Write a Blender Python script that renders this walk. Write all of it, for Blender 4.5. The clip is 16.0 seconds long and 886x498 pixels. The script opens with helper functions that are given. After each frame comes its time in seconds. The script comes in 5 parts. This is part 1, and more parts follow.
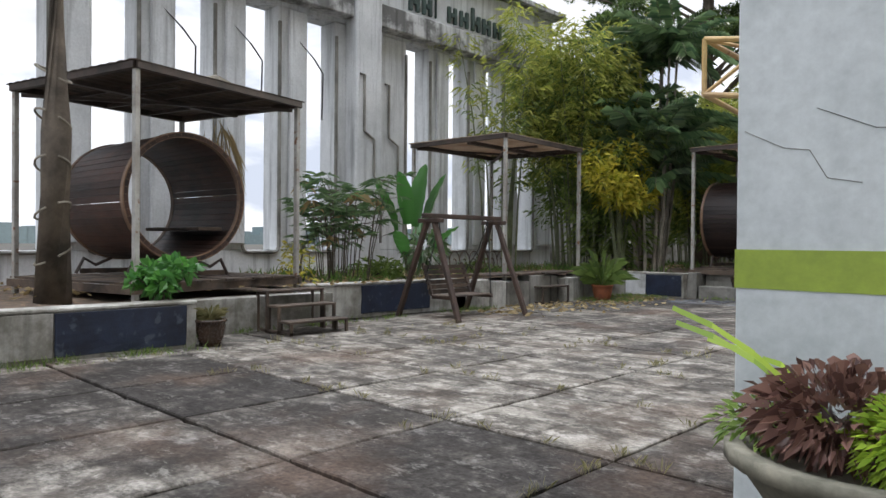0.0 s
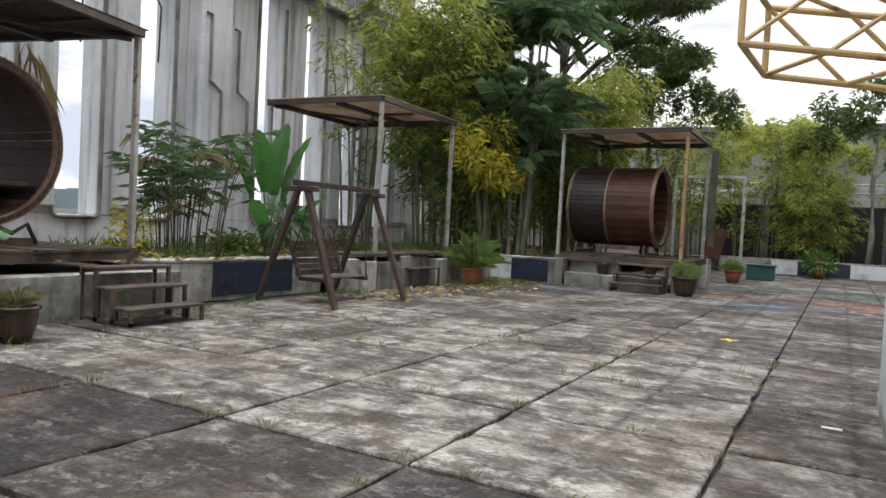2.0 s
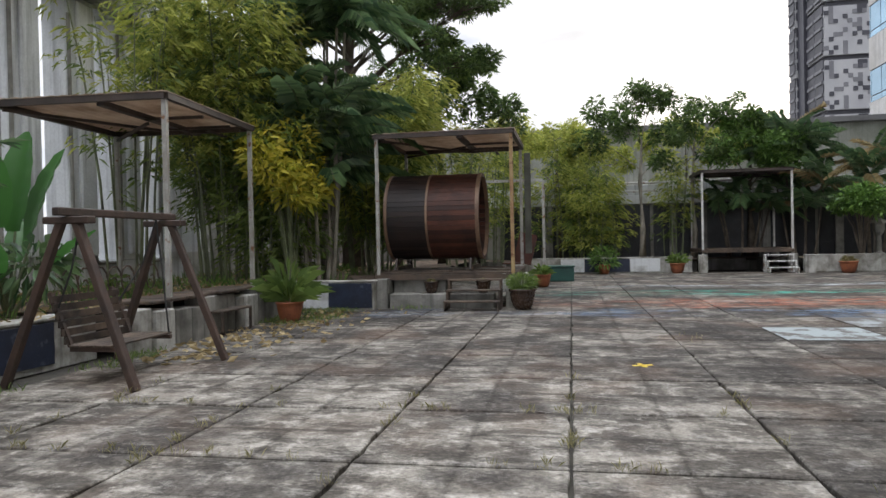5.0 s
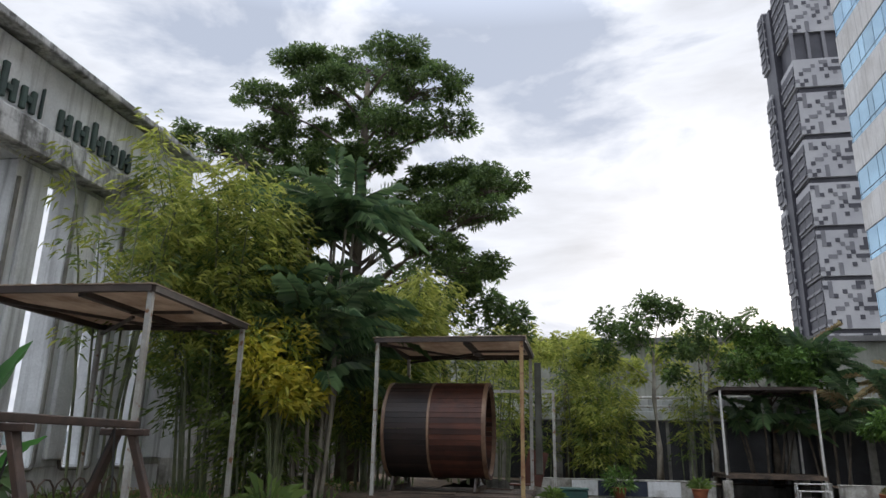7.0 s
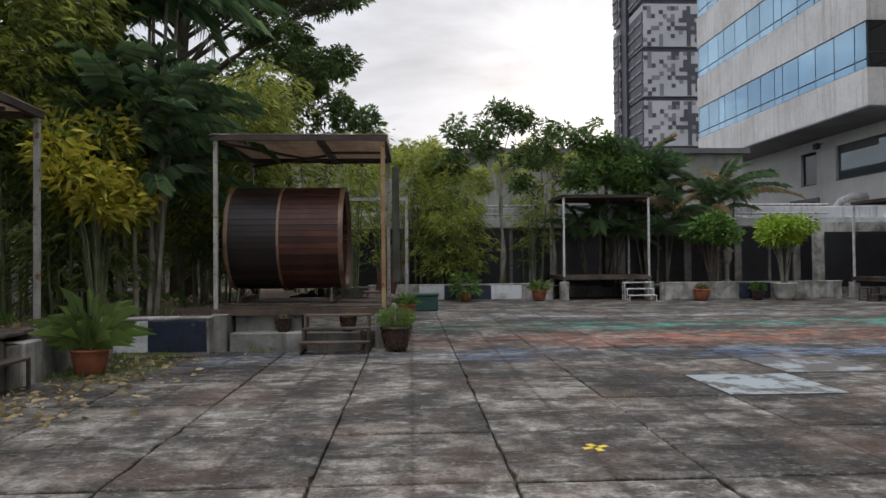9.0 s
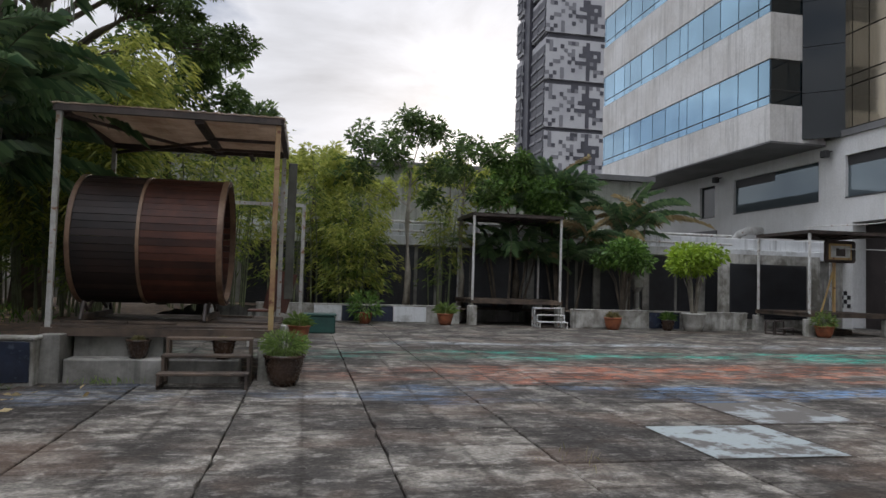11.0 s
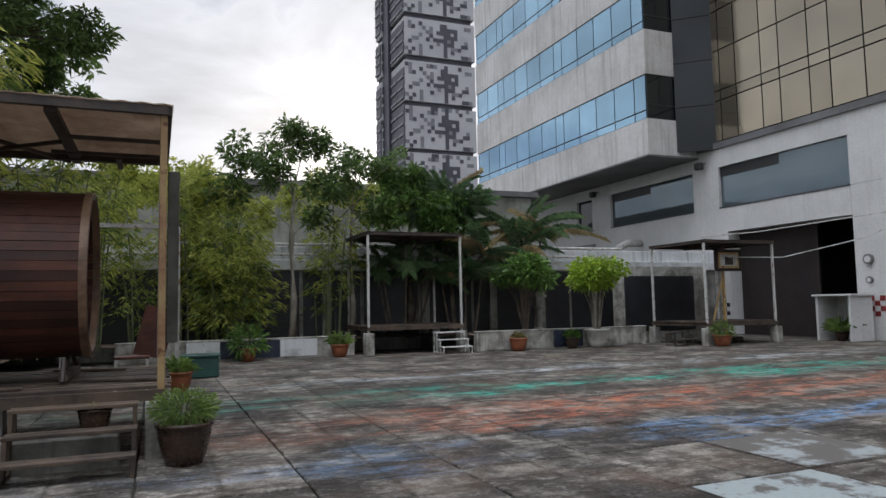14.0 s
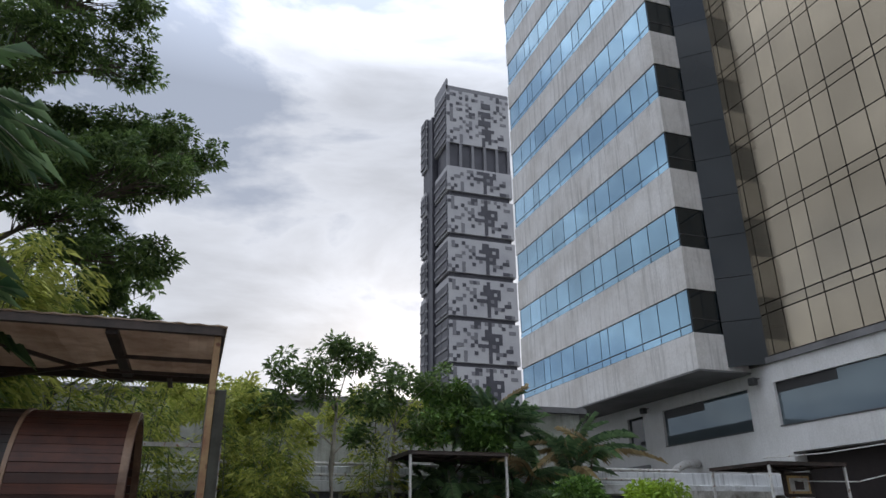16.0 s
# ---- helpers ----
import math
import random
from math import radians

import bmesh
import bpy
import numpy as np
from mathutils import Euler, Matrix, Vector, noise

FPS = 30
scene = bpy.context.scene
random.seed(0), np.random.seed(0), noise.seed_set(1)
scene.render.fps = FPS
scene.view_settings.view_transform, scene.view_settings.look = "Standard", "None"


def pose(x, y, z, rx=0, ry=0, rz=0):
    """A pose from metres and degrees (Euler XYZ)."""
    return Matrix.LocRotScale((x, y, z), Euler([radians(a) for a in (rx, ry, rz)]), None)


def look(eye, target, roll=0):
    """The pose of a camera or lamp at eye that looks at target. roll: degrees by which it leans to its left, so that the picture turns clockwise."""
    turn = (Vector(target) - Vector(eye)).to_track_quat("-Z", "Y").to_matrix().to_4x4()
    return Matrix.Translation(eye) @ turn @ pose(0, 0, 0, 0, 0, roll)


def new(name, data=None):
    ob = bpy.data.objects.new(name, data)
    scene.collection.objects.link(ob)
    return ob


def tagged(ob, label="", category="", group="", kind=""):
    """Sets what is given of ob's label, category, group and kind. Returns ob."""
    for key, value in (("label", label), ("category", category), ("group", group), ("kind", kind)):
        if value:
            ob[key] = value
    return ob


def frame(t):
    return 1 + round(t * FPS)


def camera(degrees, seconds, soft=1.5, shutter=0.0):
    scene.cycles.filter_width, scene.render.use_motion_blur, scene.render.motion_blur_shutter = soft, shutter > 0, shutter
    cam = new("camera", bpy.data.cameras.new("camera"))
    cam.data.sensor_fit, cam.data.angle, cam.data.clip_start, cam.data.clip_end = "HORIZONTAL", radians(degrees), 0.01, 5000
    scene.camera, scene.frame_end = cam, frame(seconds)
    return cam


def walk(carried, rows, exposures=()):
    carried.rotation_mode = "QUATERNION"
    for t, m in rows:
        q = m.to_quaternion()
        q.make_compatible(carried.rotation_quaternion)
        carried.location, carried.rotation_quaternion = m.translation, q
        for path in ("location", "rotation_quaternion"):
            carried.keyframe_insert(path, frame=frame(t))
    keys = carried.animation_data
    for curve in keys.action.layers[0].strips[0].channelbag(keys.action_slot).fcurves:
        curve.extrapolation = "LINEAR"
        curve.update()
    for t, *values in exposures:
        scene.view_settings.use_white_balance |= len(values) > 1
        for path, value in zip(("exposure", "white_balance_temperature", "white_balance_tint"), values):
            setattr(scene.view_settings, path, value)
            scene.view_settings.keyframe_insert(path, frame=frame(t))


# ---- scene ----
cam = camera(64.6, 16.0)
PATH = [
    (0, (-0.088, 0.281, 1.435), (-1.478, 1.719, 1.416), 0.5),
    (0.5, (-0.584, 0.516, 1.437), (-1.861, 2.056, 1.417), 1.7),
    (1, (-1.044, 0.606, 1.386), (-2.197, 2.239, 1.327), 1.2),
    (1.5, (-1.505, 0.842, 1.381), (-2.553, 2.542, 1.277), 1.4),
    (2, (-1.9, 0.985, 1.391), (-2.887, 2.723, 1.321), 3.0),
    (2.5, (-2.323, 1.183, 1.385), (-3.066, 3.035, 1.241), -0.6),
    (3, (-2.709, 1.445, 1.409), (-3.379, 3.327, 1.302), 1.3),
    (3.2, (-2.844, 1.541, 1.407), (-3.497, 3.428, 1.289), 2.1),
    (5.3, (-4.018, 2.888, 1.589), (-4.364, 4.858, 1.607), -1.4),
    (5.5, (-3.979, 2.959, 1.633), (-4.399, 4.913, 1.711), -0.7),
    (6, (-4.092, 3.286, 1.687), (-4.47, 5.216, 2.05), -0.0),
    (6.5, (-4.126, 3.555, 1.637), (-4.451, 5.467, 2.124), -1.3),
    (7, (-4.2, 3.76, 1.717), (-4.557, 5.65, 2.265), 1.0),
    (7.5, (-4.413, 3.963, 1.692), (-4.699, 5.902, 2.089), -0.3),
    (8, (-4.589, 4.435, 1.633), (-4.804, 6.416, 1.807), -1.2),
    (8.5, (-4.659, 4.829, 1.643), (-4.823, 6.821, 1.714), 0.3),
    (9, (-4.764, 5.287, 1.645), (-4.673, 7.285, 1.677), -0.5),
    (9.2, (-4.786, 5.492, 1.637), (-4.62, 7.485, 1.695), 0.4),
    (11.3, (-4.788, 7.802, 1.583), (-4.318, 9.743, 1.691), 1.5),
    (11.5, (-4.895, 7.973, 1.584), (-4.322, 9.885, 1.71), 0.6),
    (12, (-4.948, 8.503, 1.565), (-4.303, 10.391, 1.699), 0.3),
    (12.5, (-4.951, 8.877, 1.591), (-4.246, 10.743, 1.734), 0.9),
    (13, (-5.135, 9.233, 1.591), (-4.304, 11.048, 1.705), 1.1),
    (13.5, (-5.178, 9.692, 1.638), (-4.505, 11.571, 1.768), 1.4),
    (14, (-5.353, 9.928, 1.653), (-4.597, 11.772, 1.812), -1.1),
    (14.5, (-5.363, 10.07, 1.704), (-4.686, 11.929, 1.997), -1.2),
    (15, (-5.417, 10.218, 1.766), (-4.74, 12.038, 2.246), -1.0),
    (15.5, (-5.38, 10.112, 1.767), (-4.742, 11.903, 2.388), -1.2),
    (16, (-5.386, 9.933, 1.722), (-4.784, 11.687, 2.469), -0.5),
]
EXPOSURES = [(0, 0.75, 6600, 11), (1.0, 0.78, 6750, 12), (3.2, 0.75, 6750, 12), (5.3, 0.55, 6650, 11), (6.0, 0.5, 6500, 11), (7.0, 0.33, 6450, 11), (7.7, 0.13, 6500, 12), (9.0, 0.1, 6600, 12),
             (11.5, 0.1, 6550, 12), (14.0, 0.1, 6500, 11), (15.0, 0.05, 6350, 11), (16.0, -0.07, 6300, 11)]
walk(cam, [(t, look(eye, target, roll)) for t, eye, target, roll in PATH], EXPOSURES)

# ---- world and sun ----
SUN_AZ, SUN_EL, ZENITH = radians(16), radians(11), 5.0
world = bpy.data.worlds.new("overcast_sky")
scene.world = world
world.use_nodes = True
wt = world.node_tree
wt.nodes.clear()


def wn(kind, **kw):
    n = wt.nodes.new(kind)
    for k, v in kw.items():
        n.inputs[k].default_value = v
    return n


w_out, w_bg = wt.nodes.new("ShaderNodeOutputWorld"), wt.nodes.new("ShaderNodeBackground")
w_sky = wt.nodes.new("ShaderNodeTexSky")
w_sky.sky_type = "NISHITA"
w_sky.sun_disc = False
w_sky.sun_elevation, w_sky.sun_rotation = SUN_EL, SUN_AZ
w_sky.air_density, w_sky.dust_density = 1.0, 2.0
w_co = wt.nodes.new("ShaderNodeTexCoord")
w_map = wt.nodes.new("ShaderNodeMapping")
w_map.inputs["Scale"].default_value = (1.0, 1.0, 2.6)
w_n1 = wn("ShaderNodeTexNoise", Scale=2.6, Detail=8.0, Roughness=0.55)
w_n1.inputs["Distortion"].default_value = 0.35
w_r1 = wt.nodes.new("ShaderNodeValToRGB")
for el, (p, c) in zip((w_r1.color_ramp.elements[0], w_r1.color_ramp.elements[1], w_r1.color_ramp.elements.new(0.5)),
                      ((0.4, (4.3, 4.8, 5.8, 1)), (0.6, (9.8, 9.8, 9.8, 1)), (0.49, (7.4, 7.7, 8.3, 1)))):
    el.position, el.color = p, c
w_mix = wt.nodes.new("ShaderNodeMix")
w_mix.data_type = "RGBA"
w_mix.inputs[0].default_value = 0.95
wt.links.new(w_co.outputs["Generated"], w_map.inputs["Vector"])
wt.links.new(w_map.outputs["Vector"], w_n1.inputs["Vector"])
wt.links.new(w_n1.outputs["Fac"], w_r1.inputs["Fac"])
wt.links.new(w_sky.outputs["Color"], w_mix.inputs[6])
wt.links.new(w_r1.outputs["Color"], w_mix.inputs[7])
# an overcast dome: about three times as bright overhead as at the horizon, with a pale patch round the hidden sun
w_sep = wt.nodes.new("ShaderNodeSeparateXYZ")
wt.links.new(w_co.outputs["Generated"], w_sep.inputs[0])
w_zen = wn("ShaderNodeMapRange", **{"From Min": 0.55, "From Max": 1.0, "To Min": 1.0, "To Max": ZENITH})
wt.links.new(w_sep.outputs["Z"], w_zen.inputs["Value"])
w_dot = wt.nodes.new("ShaderNodeVectorMath")
w_dot.operation = "DOT_PRODUCT"
w_dot.inputs[1].default_value = (math.sin(SUN_AZ) * math.cos(SUN_EL), math.cos(SUN_AZ) * math.cos(SUN_EL), math.sin(SUN_EL))
wt.links.new(w_co.outputs["Generated"], w_dot.inputs[0])
w_pow = wt.nodes.new("ShaderNodeMath")
w_pow.operation = "POWER"
w_max = wt.nodes.new("ShaderNodeMath")
w_max.operation = "MAXIMUM"
w_max.inputs[1].default_value = 0.0
wt.links.new(w_dot.outputs["Value"], w_max.inputs[0])
wt.links.new(w_max.outputs[0], w_pow.inputs[0])
w_pow.inputs[1].default_value = 60.0
w_str = wt.nodes.new("ShaderNodeMath")
w_str.operation = "MULTIPLY_ADD"
w_str.inputs[1].default_value = 0.45
wt.links.new(w_pow.outputs[0], w_str.inputs[0])
wt.links.new(w_zen.outputs[0], w_str.inputs[2])
w_fin = wt.nodes.new("ShaderNodeMath")
w_fin.operation = "MULTIPLY"
w_fin.inputs[1].default_value = 0.1
wt.links.new(w_str.outputs[0], w_fin.inputs[0])
wt.links.new(w_mix.outputs[2], w_bg.inputs["Color"])
wt.links.new(w_fin.outputs[0], w_bg.inputs["Strength"])
wt.links.new(w_bg.outputs["Background"], w_out.inputs["Surface"])

sun = bpy.data.lights.new("sun", "SUN")
sun.energy, sun.angle, sun.color = 1.2, radians(14), (1.0, 0.92, 0.82)
sun_ob = new("sun", sun)
sun_ob.matrix_world = look((math.sin(SUN_AZ) * 60, math.cos(SUN_AZ) * 60, 60 * math.tan(SUN_EL)), (0, 0, 0))


# ---- materials ----
def material(name):
    m = bpy.data.materials.new(name)
    m.use_nodes = True
    return m, m.node_tree, m.node_tree.nodes["Principled BSDF"]


def nn(nt, kind, **kw):
    n = nt.nodes.new(kind)
    for k, v in kw.items():
        n.inputs[k].default_value = v
    return n


def ramp(nt, src, stops):
    r = nt.nodes.new("ShaderNodeValToRGB")
    e = r.color_ramp.elements
    while len(e) < len(stops):
        e.new(0.5)
    for el, (p, c) in zip(e, stops):
        el.position, el.color = p, (*c, 1) if len(c) == 3 else c
    nt.links.new(src, r.inputs["Fac"])
    return r.outputs["Color"]


def mixc(nt, fac, a, b, mode="MIX"):
    m = nt.nodes.new("ShaderNodeMix")
    m.data_type, m.blend_type = "RGBA", mode
    for i, v in ((0, fac), (6, a), (7, b)):
        if isinstance(v, (int, float)):
            m.inputs[i].default_value = v
        elif isinstance(v, tuple):
            m.inputs[i].default_value = (*v, 1)
        else:
            nt.links.new(v, m.inputs[i])
    return m.outputs[2]


def noise_tex(nt, vec, scale, detail=5.0, rough=0.6, stretch=None):
    if stretch:
        mp = nt.nodes.new("ShaderNodeMapping")
        mp.inputs["Scale"].default_value = stretch
        nt.links.new(vec, mp.inputs["Vector"])
        vec = mp.outputs["Vector"]
    n = nn(nt, "ShaderNodeTexNoise", Scale=scale, Detail=detail, Roughness=rough)
    nt.links.new(vec, n.inputs["Vector"])
    return n.outputs["Fac"]


def position(nt):
    return nt.nodes.new("ShaderNodeNewGeometry").outputs["Position"]


def bump(nt, bsdf, height, strength=0.3, dist=0.02):
    b = nn(nt, "ShaderNodeBump", Strength=strength, Distance=dist)
    nt.links.new(height, b.inputs["Height"])
    nt.links.new(b.outputs["Normal"], bsdf.inputs["Normal"])


def surface(name, base, dark, grain=6.0, wear=0.8, rough=0.8, streak=0.0, metal=0.0, bumps=0.25, stain=(0.35, 0.62), local=False, spots=None, vary=0.0, along=None):
    """Paint, wood, metal or concrete: a base colour, a darker worn colour in large patches, fine grain, and downward streaks."""
    m, nt, b = material(name)
    v = position(nt)
    if local:
        v = nt.nodes.new("ShaderNodeTexCoord").outputs["Object"]
    big = noise_tex(nt, v, wear, 6, 0.65)
    c = mixc(nt, ramp(nt, big, [(stain[0], (0, 0, 0)), (stain[1], (1, 1, 1))]), dark, base)
    if streak:
        s = noise_tex(nt, v, 1.0, 5, 0.6, (5.0, 5.0, 0.28))
        c = mixc(nt, ramp(nt, s, [(0.5, (0, 0, 0)), (0.72, (streak,) * 3)]), c, tuple(x * 0.35 for x in dark))
    fine = noise_tex(nt, v, grain * 4, 4, 0.7, along)
    c = mixc(nt, 0.8 if along else 0.35, c, ramp(nt, fine, [(0.3, (0.45,) * 3), (0.7, (1, 1, 1))]), "MULTIPLY")
    if vary:
        rnd = nt.nodes.new("ShaderNodeObjectInfo").outputs["Random"]
        c = mixc(nt, vary, c, ramp(nt, rnd, [(0.0, (0.35,) * 3), (0.5, (0.85,) * 3), (1.0, (1.3,) * 3)]), "MULTIPLY")
    if spots:
        sp = noise_tex(nt, v, grain, 3, 0.5)
        c = mixc(nt, ramp(nt, sp, [(0.6, (0, 0, 0)), (0.68, (1, 1, 1))]), c, spots)
    nt.links.new(c, b.inputs["Base Color"])
    b.inputs["Metallic"].default_value = metal
    rr = ramp(nt, fine, [(0.2, (max(rough - 0.15, 0.05),) * 3), (0.8, (min(rough + 0.1, 1),) * 3)])
    nt.links.new(rr, b.inputs["Roughness"])
    bump(nt, b, fine, bumps, 0.01)
    return m


def foliage(name, lo, hi, trans=0.35, rough=0.5):
    m, nt, b = material(name)
    g = nt.nodes.new("ShaderNodeNewGeometry")
    c = ramp(nt, g.outputs["Random Per Island"], [(0.0, lo), (0.75, hi), (1.0, tuple(min(1, x * 1.35) for x in hi))])
    big = noise_tex(nt, g.outputs["Position"], 0.8, 3)
    c = mixc(nt, 0.5, c, ramp(nt, big, [(0.3, (0.5,) * 3), (0.7, (1.15,) * 3)]), "MULTIPLY")
    nt.links.new(c, b.inputs["Base Color"])
    b.inputs["Roughness"].default_value = rough
    tr = nt.nodes.new("ShaderNodeBsdfTranslucent")
    nt.links.new(c, tr.inputs["Color"])
    mx = nt.nodes.new("ShaderNodeMixShader")
    mx.inputs[0].default_value = trans
    nt.links.new(b.outputs[0], mx.inputs[1])
    nt.links.new(tr.outputs[0], mx.inputs[2])
    nt.links.new(mx.outputs[0], nt.nodes["Material Output"].inputs["Surface"])
    return m


def fibre(name, base, dark):
    """Sun-bleached fibre roofing that lets some daylight through."""
    m, nt, b = material(name)
    p = position(nt)
    c = mixc(nt, ramp(nt, noise_tex(nt, p, 1.3, 6, 0.6), [(0.35, (0, 0, 0)), (0.6, (1, 1, 1))]), dark, base)
    nt.links.new(c, b.inputs["Base Color"])
    b.inputs["Roughness"].default_value = 0.6
    tr = nt.nodes.new("ShaderNodeBsdfTranslucent")
    nt.links.new(c, tr.inputs["Color"])
    mx = nt.nodes.new("ShaderNodeMixShader")
    mx.inputs[0].default_value = 0.4
    nt.links.new(b.outputs[0], mx.inputs[1])
    nt.links.new(tr.outputs[0], mx.inputs[2])
    nt.links.new(mx.outputs[0], nt.nodes["Material Output"].inputs["Surface"])
    return m


def slab_material():
    """Old cast concrete with black algae, pale scuffs and worn coloured court paint in bands across the yard."""
    m, nt, b = material("yard_concrete")
    p = position(nt)
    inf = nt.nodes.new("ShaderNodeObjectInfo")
    big = noise_tex(nt, p, 0.9, 8, 0.6)
    mid = noise_tex(nt, p, 2.1, 12, 0.66)
    fine = noise_tex(nt, p, 26.0, 5, 0.7)
    c = mixc(nt, ramp(nt, mid, [(0.41, (0, 0, 0)), (0.56, (1, 1, 1))]), (0.125, 0.11, 0.093), (0.325, 0.30, 0.258))
    pale = noise_tex(nt, p, 4.2, 10, 0.68)
    c = mixc(nt, ramp(nt, pale, [(0.53, (0, 0, 0)), (0.60, (0.75,) * 3)]), c, (0.46, 0.43, 0.38))
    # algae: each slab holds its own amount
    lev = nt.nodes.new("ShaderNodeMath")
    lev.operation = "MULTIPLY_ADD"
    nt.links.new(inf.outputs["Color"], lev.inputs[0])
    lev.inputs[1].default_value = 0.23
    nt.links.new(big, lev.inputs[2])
    blot = noise_tex(nt, p, 5.5, 12, 0.7)
    lev2 = nt.nodes.new("ShaderNodeMath")
    lev2.operation = "MULTIPLY_ADD"
    nt.links.new(blot, lev2.inputs[0])
    lev2.inputs[1].default_value = 0.55
    nt.links.new(lev.outputs[0], lev2.inputs[2])
    alg = ramp(nt, lev2.outputs[0], [(0.77, (0, 0, 0)), (0.93, (0.86,) * 3)])
    c = mixc(nt, alg, c, ramp(nt, noise_tex(nt, p, 11.0, 8, 0.75), [(0.4, (0.022, 0.02, 0.019)), (0.56, (0.075, 0.068, 0.062)), (0.66, (0.17, 0.155, 0.14))]))
    scuff = noise_tex(nt, p, 1.7, 12, 0.72)
    c = mixc(nt, ramp(nt, scuff, [(0.6, (0, 0, 0)), (0.66, (0.55,) * 3)]), c, (0.42, 0.4, 0.37))
    # worn paint bands
    sx = nt.nodes.new("ShaderNodeSeparateXYZ")
    nt.links.new(p, sx.inputs[0])
    wob = noise_tex(nt, p, 0.5, 3, 0.5)
    yy = nt.nodes.new("ShaderNodeMath")
    yy.operation = "MULTIPLY_ADD"
    nt.links.new(wob, yy.inputs[0])
    yy.inputs[1].default_value = 2.4
    nt.links.new(sx.outputs["Y"], yy.inputs[2])
    worn = noise_tex(nt, p, 3.2, 8, 0.75, (0.55, 2.2, 1.0))
    bare = noise_tex(nt, p, 0.75, 5, 0.65, (0.6, 1.5, 1.0))
    wmask = mixc(nt, 1.0, ramp(nt, worn, [(0.45, (0, 0, 0)), (0.53, (1, 1, 1))]), ramp(nt, bare, [(0.43, (0.03,) * 3), (0.55, (1, 1, 1))]), "MULTIPLY")
    for lo, hi, col, amount in ((17.75, 19.3, (0.22, 0.4, 0.66), 0.85), (19.5, 22.2, (0.72, 0.24, 0.13), 0.7),
                                (22.7, 24.7, (0.06, 0.48, 0.36), 1.0), (26.0, 27.2, (0.65, 0.72, 0.74), 0.9)):
        mr = nn(nt, "ShaderNodeMapRange", **{"From Min": lo, "From Max": lo + 0.5, "To Min": 0.0, "To Max": 1.0})
        nt.links.new(yy.outputs[0], mr.inputs["Value"])
        mr2 = nn(nt, "ShaderNodeMapRange", **{"From Min": hi - 0.5, "From Max": hi, "To Min": amount, "To Max": 0.0})
        nt.links.new(yy.outputs[0], mr2.inputs["Value"])
        mul = nt.nodes.new("ShaderNodeMath")
        mul.operation = "MULTIPLY"
        nt.links.new(mr.outputs[0], mul.inputs[0])
        nt.links.new(mr2.outputs[0], mul.inputs[1])
        xr = nn(nt, "ShaderNodeMapRange", **{"From Min": -4.8, "From Max": 1.5, "To Min": 0.25, "To Max": 1.0})
        nt.links.new(sx.outputs["X"], xr.inputs["Value"])
        mul2 = nt.nodes.new("ShaderNodeMath")
        mul2.operation = "MULTIPLY"
        nt.links.new(mul.outputs[0], mul2.inputs[0])
        nt.links.new(xr.outputs[0], mul2.inputs[1])
        c = mixc(nt, mixc(nt, 1.0, mul2.outputs[0], wmask, "MULTIPLY"), c, col)
    # black dirt creeping in from the slab joints
    fr = []
    for axis, off in (("X", -4.005), ("Y", 5.92)):
        a = nt.nodes.new("ShaderNodeMath")
        a.operation = "SUBTRACT"
        nt.links.new(sx.outputs[axis], a.inputs[0])
        a.inputs[1].default_value = off - 0.76
        w = nt.nodes.new("ShaderNodeMath")
        w.operation = "PINGPONG"
        nt.links.new(a.outputs[0], w.inputs[0])
        w.inputs[1].default_value = 0.76
        fr.append(w.outputs[0])
    far_in = nt.nodes.new("ShaderNodeMath")
    far_in.operation = "MAXIMUM"
    for k in range(2):
        q = nt.nodes.new("ShaderNodeMath")
        q.operation = "SUBTRACT"
        q.inputs[0].default_value = 0.76
        nt.links.new(fr[k], q.inputs[1])
        nt.links.new(q.outputs[0], far_in.inputs[k])
    rim = nt.nodes.new("ShaderNodeMath")
    rim.operation = "MULTIPLY_ADD"
    nt.links.new(noise_tex(nt, p, 4.0, 9, 0.7), rim.inputs[0])
    rim.inputs[1].default_value = 0.3
    nt.links.new(far_in.outputs[0], rim.inputs[2])
    c = mixc(nt, ramp(nt, rim.outputs[0], [(0.86, (0, 0, 0)), (0.93, (0.8,) * 3)]), c, (0.035, 0.031, 0.026))
    # dark drag stains and pale chalky scratches over paint and bare concrete alike
    drag = noise_tex(nt, p, 1.5, 13, 0.74, (0.8, 1.7, 1.0))
    c = mixc(nt, ramp(nt, drag, [(0.51, (0, 0, 0)), (0.57, (0.7,) * 3)]), c, (0.045, 0.04, 0.034))
    chalk = noise_tex(nt, p, 3.1, 13, 0.78, (1.0, 2.0, 1.0))
    c = mixc(nt, ramp(nt, chalk, [(0.555, (0, 0, 0)), (0.6, (0.45,) * 3)]), c, (0.42, 0.4, 0.36))
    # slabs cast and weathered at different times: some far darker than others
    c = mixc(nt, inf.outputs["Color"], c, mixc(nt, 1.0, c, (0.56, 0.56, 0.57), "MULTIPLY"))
    rusty = noise_tex(nt, p, 0.6, 6, 0.6)
    c = mixc(nt, ramp(nt, rusty, [(0.5, (0, 0, 0)), (0.68, (0.45,) * 3)]), c, (0.16, 0.105, 0.075))
    c = mixc(nt, 0.7, c, ramp(nt, fine, [(0.35, (0.35,) * 3), (0.6, (1, 1, 1))]), "MULTIPLY")
    nt.links.new(c, b.inputs["Base Color"])
    nt.links.new(ramp(nt, mid, [(0.3, (0.7,) * 3), (0.7, (0.92,) * 3)]), b.inputs["Roughness"])
    b.inputs["Specular IOR Level"].default_value = 0.1
